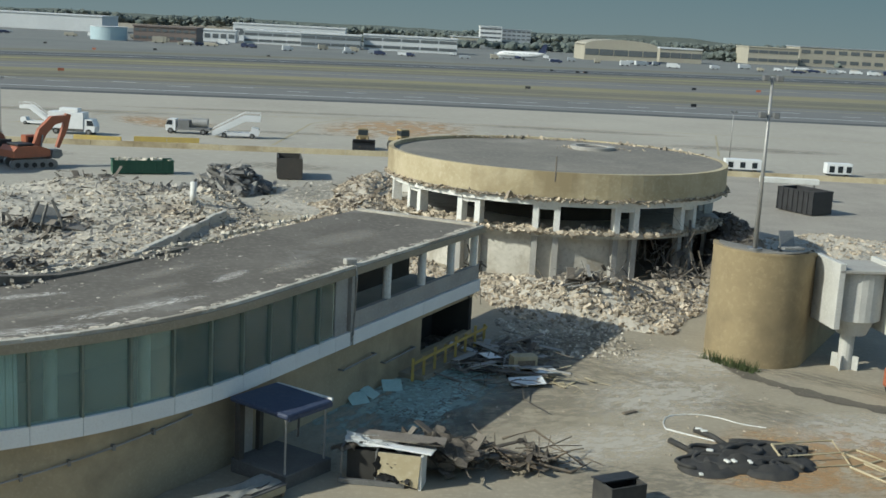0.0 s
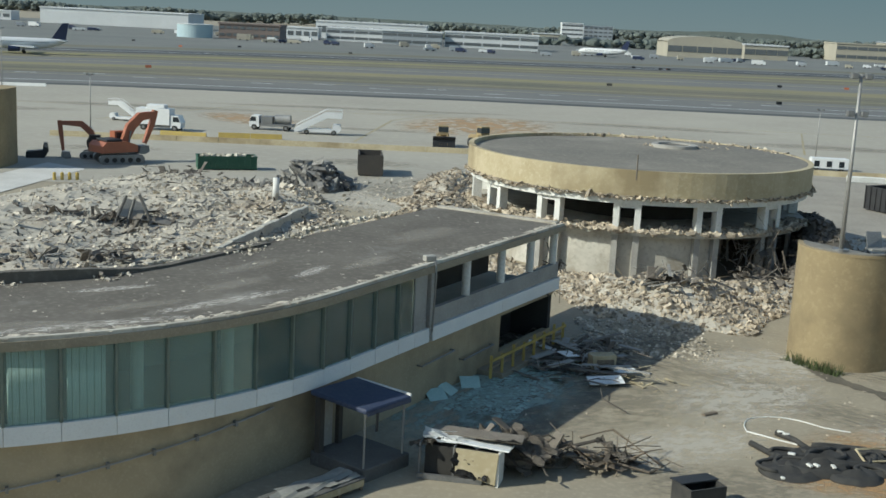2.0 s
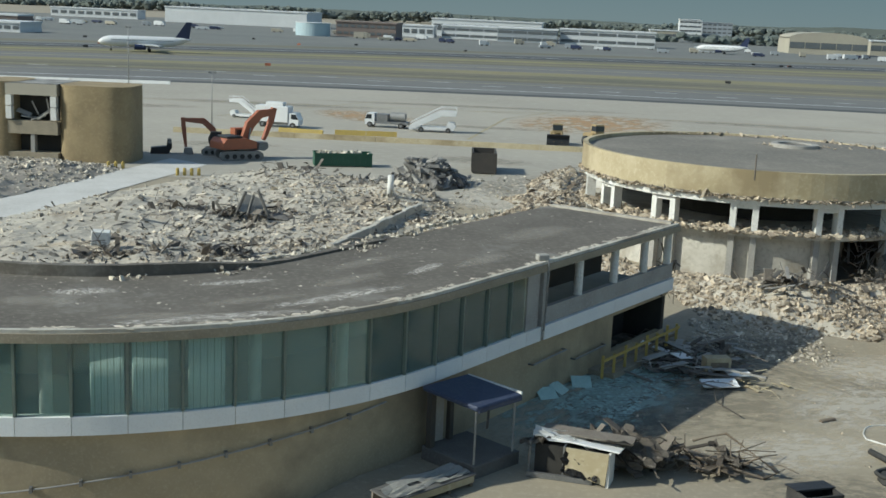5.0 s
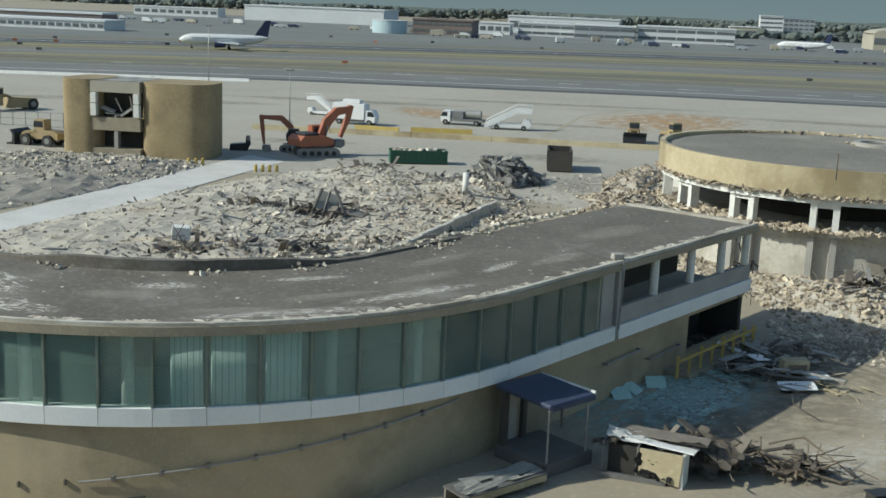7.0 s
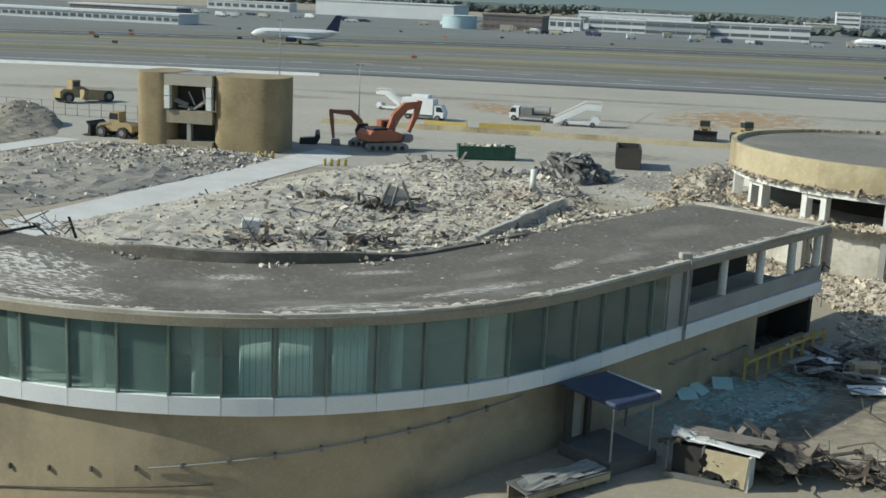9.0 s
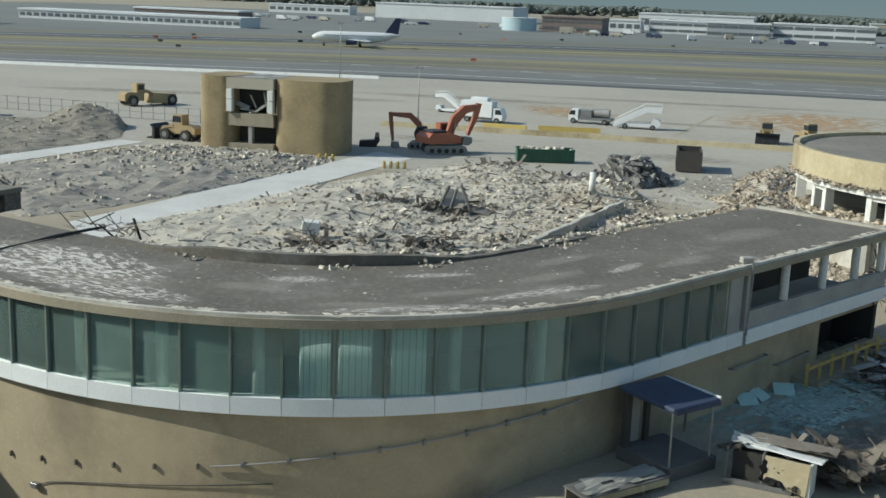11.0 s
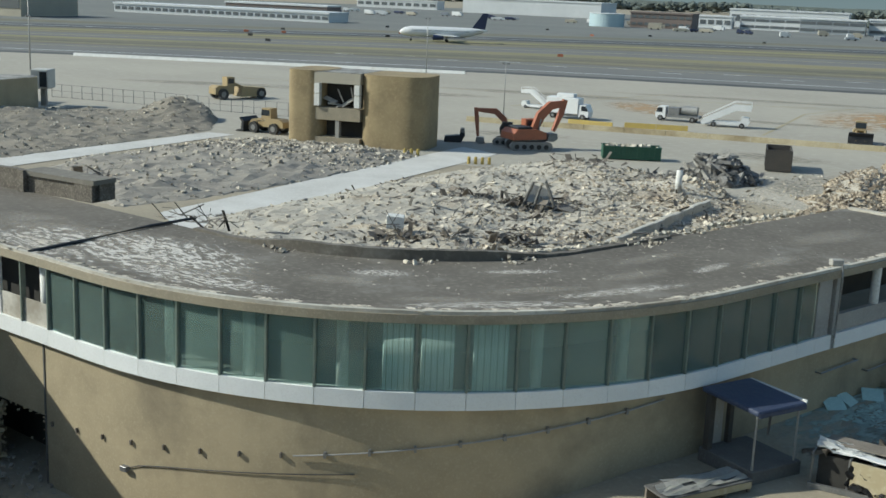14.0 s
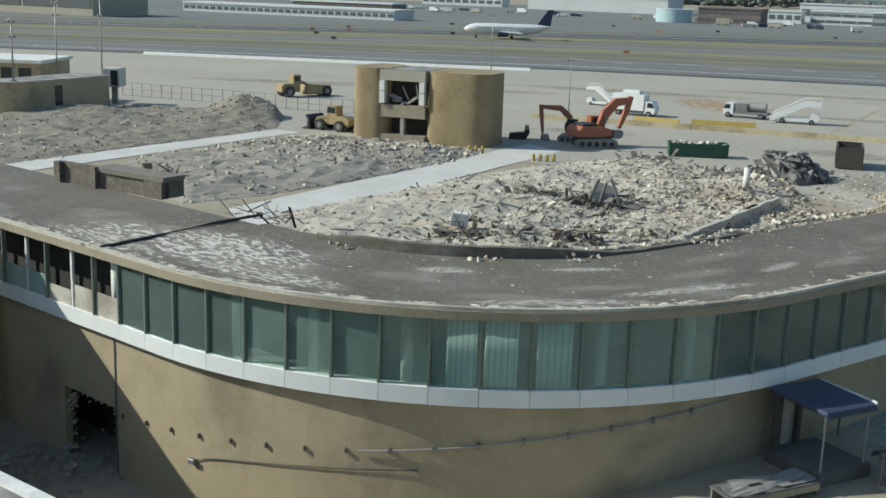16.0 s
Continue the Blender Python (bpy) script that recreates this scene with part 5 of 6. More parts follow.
for q, (x, y, z, rx, ry, rz, w, d, m) in enumerate(((-0.6, -0.2, 1.75, 6, 8, 12, 3.0, 1.0, "white_panel"), (0.9, 0.5, 1.7, -8, -6, -8, 2.6, 1.3, "skip_dark"), (2.3, 1.0, 1.5, 15, 20, -20, 2.4, 1.4, "twisted"), (-2.0, -0.5, 1.5, -12, -14, 20, 1.5, 1.0, "twisted"), (0.2, -1.0, 0.8, 80, 10, 4, 1.6, 1.0, "black"))):
    sh = part("crumpled_sheet", crumple(w, d, 200 + q), m, unit)
    sh.matrix_basis = pose(x, y, z, rx, ry, rz)
part("front_panel", profile(B(), [(-0.5, 0.5), (1.3, 0.1), (1.4, 1.55), (-0.5, 1.55)], -1.05, -0.95), "cream_wall", unit, "dented cream panel")
part("end_panel", box(B(), 1.32, -0.98, 0.0, 1.44, 0.1, 1.5), "white_paint", unit)
# solid near-black filling in place of the cabinet's shaded hollow
part("inside", box(B(), -2.0, -0.6, 0.05, 1.2, 0.7, 1.4), "dark", unit)
for x in (-2.15, -0.6):
    part("frame_leg", tube(B(), [(x, -0.95, 0.0), (x, -0.95, 1.55), (x, 0.5, 1.6)], 0.05), "steel", unit)
part("skirt", box(B(), -2.3, -1.05, 0.02, 0.6, -0.9, 0.25, Matrix.Rotation(radians(6), 4, "Z")), "steel", unit)
sticks("scrap_heap", "heap of rusty twisted steel frames and boards", 70, (7.0, 50.6, 0.15), (1.5, 0.6, 0.4), (0.8, 3.0), 0.045, "timber", 31, 0.35)
for q, (x, y, z, rx, ry, rz, w, d) in enumerate(((4.4, 50.4, 0.8, 30, 20, 10, 2.2, 1.2), (5.4, 49.9, 0.5, -40, 10, 60, 1.5, 1.0), (8.3, 50.9, 0.7, 25, -15, 130, 2.0, 0.8), (3.2, 49.6, 1.0, 20, 14, -30, 3.2, 1.2))):
    sh = part("crumpled_sheet", crumple(w, d, 220 + q, 0.4), "twisted")
    sh.matrix_basis = pose(x, y, z, rx, ry, rz)
    tagged(sh, "crumpled rusty metal sheet in the scrap heap", "metal sheet")
sticks("scrap_heap", "dark crumpled sheets beside the wrecked cabinet", 40, (4.0, 50.2, 0.3), (0.8, 0.5, 0.5), (0.8, 2.2), 0.07, "twisted", 32, 0.4)
frame_ = thing("bent_frame", "rusty bent steel door frame leaning on the scrap heap", "frame", (7.9, 50.6, 0), 0)
part("bar", tube(B(), [(-1.2, 0.5, 1.2), (0.3, 0.7, 1.6), (2.6, -0.2, 0.25), (1.9, -0.6, 0.1), (-1.0, -0.3, 0.7)], 0.07), "timber", frame_)

sticks("debris_pile", "pile of broken boards, pipes and sheet metal by the yellow rail", 110, (8.3, 67.2, 0.1), (1.6, 2.3, 0.25), (0.8, 4.0), 0.05, "twisted", 41, 0.15)
sticks("debris_pile", "grey broken boards and laths thrown on the pile", 45, (8.6, 67.6, 0.3), (1.5, 2.0, 0.25), (0.6, 2.6), 0.06, "concrete", 44, 0.15)
sticks("debris_pile", "scattered pale laths and boards on the concrete", 24, (11.5, 64.1, 0.05), (1.1, 0.8, 0.1), (0.5, 1.8), 0.028, "cream_wall", 42, 0.08)
for i, (x, y, w, d, z, r, m, lab) in enumerate(((9.4, 63.2, 2.0, 1.1, 0.25, 8, "white_panel", "white rectangular board lying flat"), (10.7, 64.9, 1.5, 0.6, 0.35, 20, "white_panel", "narrow white board lying on the debris"), (7.6, 66.9, 1.1, 0.9, 0.6, 40, "white_panel", "tilted white sheet in the debris"), (6.2, 69.2, 1.8, 0.4, 0.4, -20, "white_panel", "narrow white board lying on the debris"))):
    bd = part("board", box(B(), -w / 2, -d / 2, 0, w / 2, d / 2, 0.06, bevel=0.01), m)
    bd.matrix_basis = pose(x, y, z, 6, -3 + 5 * i, r)
    tagged(bd, lab, "board")
cb = thing("carton", "tan cardboard box on the debris pile", "box", (9.5, 66.0, 0.25), 15)
part("body", box(B(), -0.75, -0.4, 0, 0.75, 0.4, 0.75, bevel=0.02), "cream_wall", cb)
part("side_label", box(B(), -0.5, -0.415, 0.15, 0.6, -0.403, 0.5), "timber", cb)
scatter("glass_shards", "spread of shattered teal window glass on the concrete", 4200, lambda g: (lambda u, v: (0.4 + 6.6 * u + v * 3.4, 57.6 + 14 * u - v * 1.2, 0.02))(g.random(), g.random() ** 1.6), (0.05, 0.38), "teal_glass", 0.05, seed=51, category="broken glass", lift=1.0)
scatter("spilled_rubble", "loose chips spilled from the rubble slope over the concrete", 1500, lambda g: (lambda u, v: (9.0 + 8.5 * u, 78.0 - 1.5 * u - 8.0 * v ** 1.7, 0.0))(g.random(), g.random()), (0.06, 0.36), "stones", seed=53)
scatter("grit", "small scattered chips and dust lumps on the concrete", 700, lambda g: (g.uniform(2, 26), g.uniform(50, 76), 0.0), (0.04, 0.16), "warm_stones", seed=52, category="grit")
for x, y, r in ((0.1, 58.9, 30), (0.9, 60.2, 70), (1.8, 61.3, 10)):
    gs = part("glass_sheet", box(B(), -0.55, -0.015, 0, 0.55, 0.015, 0.9), "teal_glass")
    gs.matrix_basis = pose(x, y, 0, -62, 0, r)
    tagged(gs, "broken teal glass sheet leaning on debris", "glass sheet")

stain("stain_teal", 3.2, 61.6, 5.2, 12.5, -25, 0.014, "teal dust of crushed glass on the concrete")

rail = thing("guard_rail", "yellow-painted timber guard rail along the dock edge", "railing", (0, 0, 0))
r0, r1 = Vector((*plan(42.6, -1.1)[:2], 0.3)), Vector((*plan(51.4, -1.1)[:2], 0.45))
for i in range(8):
    p = r0.lerp(r1, i / 7)
    part("post", box(B(), p.x - 0.08, p.y - 0.08, p.z, p.x + 0.08, p.y + 0.08, p.z + (1.3 if i % 2 == 0 else 1.1)), "yellow", rail)
d = (r1 - r0).normalized()
mr = Matrix.Translation(r0) @ Matrix.Rotation(math.atan2(d.y, d.x), 4, "Z")
part("top_rail", box(B(), -0.1, -0.12, 0.95, (r1 - r0).length + 0.2, -0.083, 1.12, mr), "yellow", rail)
part("mid_rail", box(B(), -0.1, 0.083, 0.45, (r1 - r0).length + 0.2, 0.12, 0.62, mr), "timber", rail)

sticks("hanging_debris", "torn boards and bars dangling from the broken terminal end", 34, (*plan(52.7, 0.8)[:2], 3.2), (0.35, 0.5, 1.1), (0.5, 1.8), 0.035, "timber", 43, 1.6)
# black hoses, frames and bin on the sunlit concrete
hose = thing("hose_heap", "heap of slack black rubber hoses with white bands", "hoses", (18.8, 52.4, 0))
rng = np.random.default_rng(61)
for cx, cy, rx, ry, z in ((-2.3, -1.2, 1.5, 1.3, 0.25), (-0.6, 0.3, 2.3, 1.5, 0.35), (1.2, 1.0, 1.9, 1.4, 0.3), (0.6, -1.4, 1.4, 1.2, 0.3), (2.0, -0.2, 1.3, 1.2, 0.25), (-0.8, -0.9, 1.7, 1.0, 0.45)):
    bm = B()
    bmesh.ops.create_uvsphere(bm, u_segments=28, v_segments=12, radius=1)
    for v in bm.verts:
        k = 1 + 0.10 * bumps(v.co.x * 3 + cx * 9, v.co.y * 3 + cy * 5, 1.0)
        ridge = 0.12 * math.sin(9 * math.hypot(v.co.x, v.co.y) * 1.4 + math.atan2(v.co.y, v.co.x))
        v.co = Vector((cx + v.co.x * rx * k, cy + v.co.y * ry * k, max(0.0, (v.co.z * (1.15 + ridge * 5)) * z)))
    part("hose_coil", bm, "rubber", hose, smooth=True)
for pts in (((-2.4, 0.3), (-2.9, 1.3), (-3.3, 2.1)), ((-0.6, 1.6), (-0.9, 2.8), (-1.6, 3.8)), ((2.2, 1.3), (2.9, 1.6), (3.5, 1.5))):
    part("hose_end", tube(B(), [(x, y, 0.15) for x, y in pts], 0.15, 10), "rubber", hose, smooth=True)
for k in range(11):
    cx, cy, rr = rng.uniform(-2.4, 2.2), rng.uniform(-1.3, 1.0), rng.uniform(0.6, 1.5)
    a0, n = rng.uniform(0, 6.28), int(rng.integers(10, 22))
    pts = [(cx + rr * math.cos(a0 + i * 0.3) * 1.2, cy + rr * math.sin(a0 + i * 0.3) * 0.8, 0.20 + 0.22 * math.exp(-((cx + rr * math.cos(a0 + i * 0.3)) ** 2 + cy * cy) / 6) + 0.05 * math.sin(i * 0.7 + k)) for i in range(n)]
    part("hose", tube(B(), pts, rng.uniform(0.09, 0.13), 8), "rubber", hose, smooth=True)
for x, y, z, r in ((-1.5, -1.5, 0.52, 20), (-1.15, -1.45, 0.52, 20), (-2.9, -2.2, 0.14, 0), (-0.4, -1.5, 0.52, 0), (-1.9, 0.0, 0.48, 70), (-1.25, 3.3, 0.28, 60), (-1.45, 3.6, 0.28, 60)):
    part("white_band", box(B(), -0.09, -0.17, -0.05, 0.09, 0.17, 0.05, pose(x, y, z, 0, 0, r), 0.02), "white_paint", hose)
def eased(pts, n=8):
    """A smooth line through the points."""
    out = []
    q = [pts[0], *pts, pts[-1]]
    for a, b, c, d in zip(q, q[1:], q[2:], q[3:]):
        for i in range(n):
            t = i / n
            out.append(tuple(0.5 * (2 * b[k] + (c[k] - a[k]) * t + (2 * a[k] - 5 * b[k] + 4 * c[k] - d[k]) * t * t + (3 * b[k] - a[k] - 3 * c[k] + d[k]) * t ** 3) for k in range(3)))
    return out + [pts[-1]]


hoop = thing("cable_loop", "white cable lying in a loose loop on the concrete", "cable", (17.7, 57.4, 0.03))
part("cable", tube(B(), eased([(-1.9, -1.0, 0), (-1.8, 0.1, 0), (-1.2, 1.2, 0), (0.2, 1.6, 0), (1.4, 1.2, 0), (2.4, 0.3, 0), (3.6, -0.2, 0)]), 0.032), "white_paint", hoop)
part("cable", tube(B(), eased([(-1.9, -1.0, 0.03), (-0.6, -2.0, 0.03), (0.7, -2.9, 0.03)]), 0.045), "white_paint", hoop)
for x, y, w, d, h, t in ((21.9, 52.5, 3.4, 1.6, 0.7, 14), (25.2, 52.6, 1.0, 3.0, 0.08, 30), (24.8, 50.6, 1.0, 3.2, 0.08, 28)):
    fr = thing("tube_frame", "cream-painted tubular steel frame lying on the concrete", "frame", (x, y, 0), t)
    zs = [h, h, 0.05, 0.05] if h > 0.3 else [h] * 4
    c = [(-w / 2, d / 2), (w / 2, d / 2), (w / 2, -d / 2), (-w / 2, -d / 2)]
    ring_pts = [(*p, z) for p, z in zip(c, zs)]
    part("tube", tube(B(), ring_pts + ring_pts[:1], 0.06), "cream_wall", fr)
    part("cross_tube", tube(B(), [(-w / 2, 0, sum(zs) / 4), (w / 2, 0, sum(zs) / 4)], 0.045), "cream_wall", fr)
binn = thing("steel_bin", "open dark brown steel bin on the concrete", "bin", (11.3, 46.5, 0), 24)
bm = B()
for a in ((-0.9, -0.7, 0.9, -0.62), (-0.9, 0.62, 0.9, 0.7), (-0.9, -0.62, -0.82, 0.62), (0.82, -0.62, 0.9, 0.62)):
    box(bm, a[0], a[1], 0.05, a[2], a[3], 1.15)
box(bm, -0.9, -0.7, 0, 0.9, 0.7, 0.05)
part("body", bm, "rubber", binn)
part("lid", box(B(), -0.95, -0.1, 1.16, 0.95, 0.75, 1.22, Matrix.Rotation(radians(-3), 4, "X")), "black", binn)
rg = part("rag", box(B(), -0.5, -0.15, 0, 0.5, 0.15, 0.12, bevel=0.04), "timber")
rg.matrix_basis = pose(14.4, 58.9, 0, 0, 0, 35)
tagged(rg, "small brown splintered board on the concrete", "board")
WEED = [(21.2, 70.4), (22.6, 68.2), (23.6, 67.0), (24.3, 67.6), (22.8, 70.2)]
bm = B()
rng = np.random.default_rng(71)
for i in range(420):
    while True:
        x, y = rng.uniform(21, 24.5), rng.uniform(66.9, 70.5)
        if in_poly(x, y, WEED):
            break
    h, a = rng.uniform(0.2, 0.75), rng.uniform(0, 6.28)
    v = [bm.verts.new(p) for p in ((x, y, 0), (x + 0.07 * math.cos(a), y + 0.07 * math.sin(a), 0), (x + rng.normal(0, 0.15), y + rng.normal(0, 0.15), h))]
    bm.faces.new(v)
tagged(part("weeds", bm, "weeds"), "tuft of green weeds at the gatehouse foot", "weeds", kind="stuff")

# ---- wall fittings on the curved front ----
def on_wall(s, z, out=0.0):
    x, y, h = plan(s, 0.35 - out)
    return (x, y, z)


pipe = thing("wall_conduit", "grey steel conduit on brackets along the curved wall", "conduit")
part("conduit", tube(B(), [on_wall(8.4 + 1.0 * i, 0.87 + 0.124 * i, 0.12) for i in range(18)], 0.042, 8), "pole", pipe)
for i in range(8):
    part("bracket", box(B(), -0.06, -0.14, -0.12, 0.06, 0.12, 0.12, Matrix.Translation(on_wall(9.8 + 1.93 * i, 1.04 + 0.239 * i, 0.06)) @ Matrix.Rotation(plan(9.8 + 1.93 * i)[2], 4, "Z")), "steel", pipe)
for i in range(8):
    s = -5.9 + 1.96 * i
    pg = part("wall_peg", box(B(), -0.05, -0.1, -0.12, 0.05, 0.1, 0.12, bevel=0.02), "twisted")
    pg.matrix_basis = Matrix.Translation(on_wall(s, -0.7 + 0.215 * i, 0.03)) @ Matrix.Rotation(plan(s)[2], 4, "Z")
    tagged(pg, "short rusty steel peg in the tan wall", "peg", "pegs along the curved wall")
cbl = thing("wall_cable", "dark loose cable hung along the curved wall", "cable")
part("cable", tube(B(), [on_wall(-0.3 + 0.76 * i, -1.34 + 1.6 * (i / 15) ** 0.62, 0.06) for i in range(16)], 0.026), "black", cbl)
part("junction_box", box(B(), -0.2, -0.2, -0.12, 0.2, 0.1, 0.12, Matrix.Translation(on_wall(-0.4, -1.36, 0.05)) @ Matrix.Rotation(plan(-0.4)[2], 4, "Z"), 0.02), "steel", cbl)
for s, z in ((37.4, 2.1), (41.6, 1.4)):
    hr = thing("wall_handrail", "dark steel handrail fixed on the lower wall", "handrail")
    part("bar", tube(B(), [on_wall(s, z, 0.02), on_wall(s, z, 0.3), on_wall(s + 3.2, z + 0.1, 0.3), on_wall(s + 3.2, z + 0.1, 0.02)], 0.05), "steel", hr)
lamp_ = thing("roof_lamp", "small pale flood lamp at the roof edge", "lamp", (*plan(38.1, 0.3)[:2], Z_ROOF + 0.04), 30)
part("housing", box(B(), -0.32, -0.2, 0.0, 0.32, 0.2, 0.32, bevel=0.05), "concrete", lamp_)
part("drop_cable", tube(B(), [(0.1, -0.5, 0.1), (0.1, -0.62, -0.6), (0.0, -0.62, -3.6)], 0.05), "steel", lamp_)

# ---- on the roof ----
box_ = thing("roof_kerb_box", "long low weathered concrete box on the flat roof", "roof kerb", (-45.2, 54.4, Z_ROOF - 0.02), -9)
part("long_wall", box(B(), -4.7, -0.6, 0, 4.6, -0.2, 1.25), "kerb_dark", box_)
part("top", box(B(), -1.2, -0.75, 1.0, 4.7, 1.0, 1.27), "roof_disc", box_)
part("end_wall", box(B(), 3.2, -0.8, 0, 4.6, 1.0, 1.0), "kerb_dark", box_)
for x in (-4.5, -1.3):
    part("buttress", box(B(), x, -0.95, 0, x + 0.5, -0.62, 1.3), "kerb_dark", box_)
strip = thing("roof_cable", "thick black cable lying across the flat roof", "cable")
part("cable", tube(B(), [(-35.6, 41.4, Z_ROOF + 0.06), (-35.0, 44.5, Z_ROOF + 0.06), (-34.3, 49.0, Z_ROOF + 0.07), (-33.4, 52.0, Z_ROOF + 0.08)], 0.08, 8), "black", strip)
sticks("bent_rebar", "bare bent reinforcing bars and roots at the roof edge", 40, (-33.0, 51.6, Z_ROOF), (1.4, 0.5, 0.2), (0.5, 1.8), 0.022, "twisted", 81, 0.6)


def on_roof(g):
    s, i = g.uniform(-12, 50), 0.4 + 8.4 * g.random() ** 0.5
    if s > 42 and g.random() < 0.5:
        return None
    x, y, h = plan(s, i)
    return x, y, Z_ROOF - 0.015


scatter("roof_grit", "pale chips and flakes strewn over the roofing", 700, on_roof, (0.03, 0.24), "stones", 0.02, seed=82, category="grit")


def at_eaves(g):
    s = g.uniform(-16, 52)
    if noise.noise(Vector((s * 0.6, 1, 2))) < -0.1:
        return None
    x, y, h = plan(s, g.uniform(0.0, 0.5))
    return x, y, Z_ROOF + 0.03


scatter("eaves_flakes", "flaking pale roofing along the eaves", 2000, at_eaves, (0.07, 0.42), "stones", 0.03, seed=83, category="grit")


def roof_rear(g):
    s = -4 + 52 * g.random() ** 0.7
    i = 9.9 - 1.9 * g.random() ** 2 * smoothstep(-0.1, 0.4, noise.noise(Vector((s * 0.25, 7, 1))))
    x, y, h = plan(s, i)
    return x, y, Z_ROOF + 0.02


scatter("roof_spill", "rubble spilled on the rear edge of the roof", 1700, roof_rear, (0.06, 0.4), "stones", seed=84)

# ---- standing wreckage on the rubble ----
WRECKS = [(-28, 102.7, 60, 1.5, 1), (-33.9, 82.8, 45, 1.3, 2), (-25.7, 86, 45, 1.3, 3), (-36, 103.5, 35, 2.0, 4), (-16.5, 133, 70, 2.2, 5), (-9, 86, 40, 1.6, 6), (0, 114, 60, 2.4, 7),
          (-31, 129, 40, 2.0, 8), (-15, 92.5, 35, 1.4, 9), (26, 90, 80, 2.4, 10), (16.5, 82.5, 60, 1.5, 11), (35, 101, 35, 2.0, 12), (-70, 92, 30, 1.5, 13)]
for i, (x, y, n, sp, sd) in enumerate(WRECKS):
    zz = max(f_field(x, y), f_east(x, y), f_west(x, y), f_coll(x, y), 0.1)
    sticks("twisted_steel", "tangle of twisted reinforcing steel and boards in the rubble", n // 2, (x, y, zz - 0.1), (sp, sp * 0.7, 0.45), (0.5, 2.3), 0.05, "scrap_grey" if sd % 2 else "twisted", 90 + sd, 0.6)
    scatter("torn_scraps", "dark torn scraps heaped in the rubble", n, lambda g: (x + g.normal(0, sp), y + g.normal(0, sp * 0.8), zz + abs(g.normal(0, 0.4))), (0.2, 1.1), "twisted", 0.12, long=1.5, seed=300 + sd)
post = part("standing_pipe", cyl(B(), (0, 0, 0), (0, 0, 2.5), 0.32, seg=16), "white_paint", smooth=True)
post.matrix_basis = pose(-17.5, 114.5, f_field(-17.5, 114.5) - 0.3, 3, 2, 0)
tagged(post, "stub of a pale concrete column standing in the rubble", "column")
af = thing("leaning_frame", "collapsed grey door frame and slabs leaning in the rubble", "wreckage", (-28.2, 101.6, f_field(-28.2, 101.6) - 0.2), 12)
for x0, x1, h in ((-1.5, -0.5, 2.6), (1.7, 0.6, 2.7), (-0.4, 0.2, 2.3)):
    part("leg", tube(B(), [(x0, -0.3, 0), (0.5 * (x0 + x1), 0.0, h * 0.55), (x1, 0.3, h)], 0.13, 6), "scrap_grey", af)
part("slab", box(B(), -1.1, -0.08, -0.9, 1.1, 0.08, 0.9, pose(0, 0.45, 1.3, -28, 18, 8), 0.03), "concrete", af, "cracked grey slab")
part("slab", box(B(), -1.3, -0.07, -0.5, 1.3, 0.07, 0.5, pose(2.2, 0.1, 0.45, -72, 8, -14), 0.03), "scrap_grey", af)
part("sheet", crumple(2.8, 1.4, 260, 0.5), "twisted", af, "crumpled dark metal sheet").matrix_basis = pose(-2.6, 0.2, 0.6, 12, -10, 25)
part("sheet", crumple(2.4, 1.0, 261, 0.4), "scrap_grey", af).matrix_basis = pose(-4.9, 0.9, 0.45, -8, 6, -12)
lw = thing("broken_wall", "low broken concrete wall left standing in the rubble", "wall", (-18.9, 84.5, 0), 79.7)
for i in range(11):
    part("wall_piece", box(B(), i * 2.5, -0.25, -0.2, i * 2.5 + 2.48, 0.25, 1.38 + 0.06 * math.sin(i * 2.3), bevel=0.06), "plaster", lw)
blk = part("concrete_block", box(B(), -0.7, -0.6, 0, 0.7, 0.6, 1.1, bevel=0.05), "white_paint")
blk.matrix_basis = pose(-35.4, 84.6, f_field(-35.4, 84.6) + 0.2, 0, 4, 20)
tagged(blk, "pale square concrete block upright in the rubble", "block")
for x, y, n in ((-44.4, 128.3, 4), (-53.4, 130.2, 3)):
    for i in range(n):
        b = thing("bollard", "short yellow concrete bollard at the yard edge", "bollard", (x + i * 0.75, y + 0.3 * i, 0), 0, "yellow bollards")
        part("post", cyl(B(), (0, 0, 0), (0, 0, 0.8), 0.2, seg=12), "yellow", b)
        part("cap", cyl(B(), (0, 0, 0.8), (0, 0, 0.9), 0.2, 0.08, 12), "yellow", b)

# ---- west: wing, hole, neighbouring buildings ----
wing = thing("terminal_wing", "tan concrete terminal wing joining the curved front", "building")
part("wall", box(B(), -62, 12, -4.6, -44.5, 43.2, 7.0), "tan_wall", wing)
part("roof", box(B(), -62.2, 11.8, 7.0, -44.3, 43.0, 7.5), "roof_edge", wing)
lowroof = thing("low_roof", "flat grey roof with a white edge close below the camera", "roof")
mlow = Matrix.Translation((-22.6, 22.3, 0)) @ Matrix.Rotation(radians(-14), 4, "Z")
part("slab", box(B(), -14, -9, 5.5, 3.4, -0.4, 5.95, mlow), "roof_pale", lowroof)
part("edge_trim", box(B(), -14, -0.4, 5.45, 3.8, 0.05, 6.05, mlow), "white_paint", lowroof)
part("wall", box(B(), -13.6, -8.6, -4, 3.0, -0.7, 5.5, mlow), "tan_wall", lowroof)
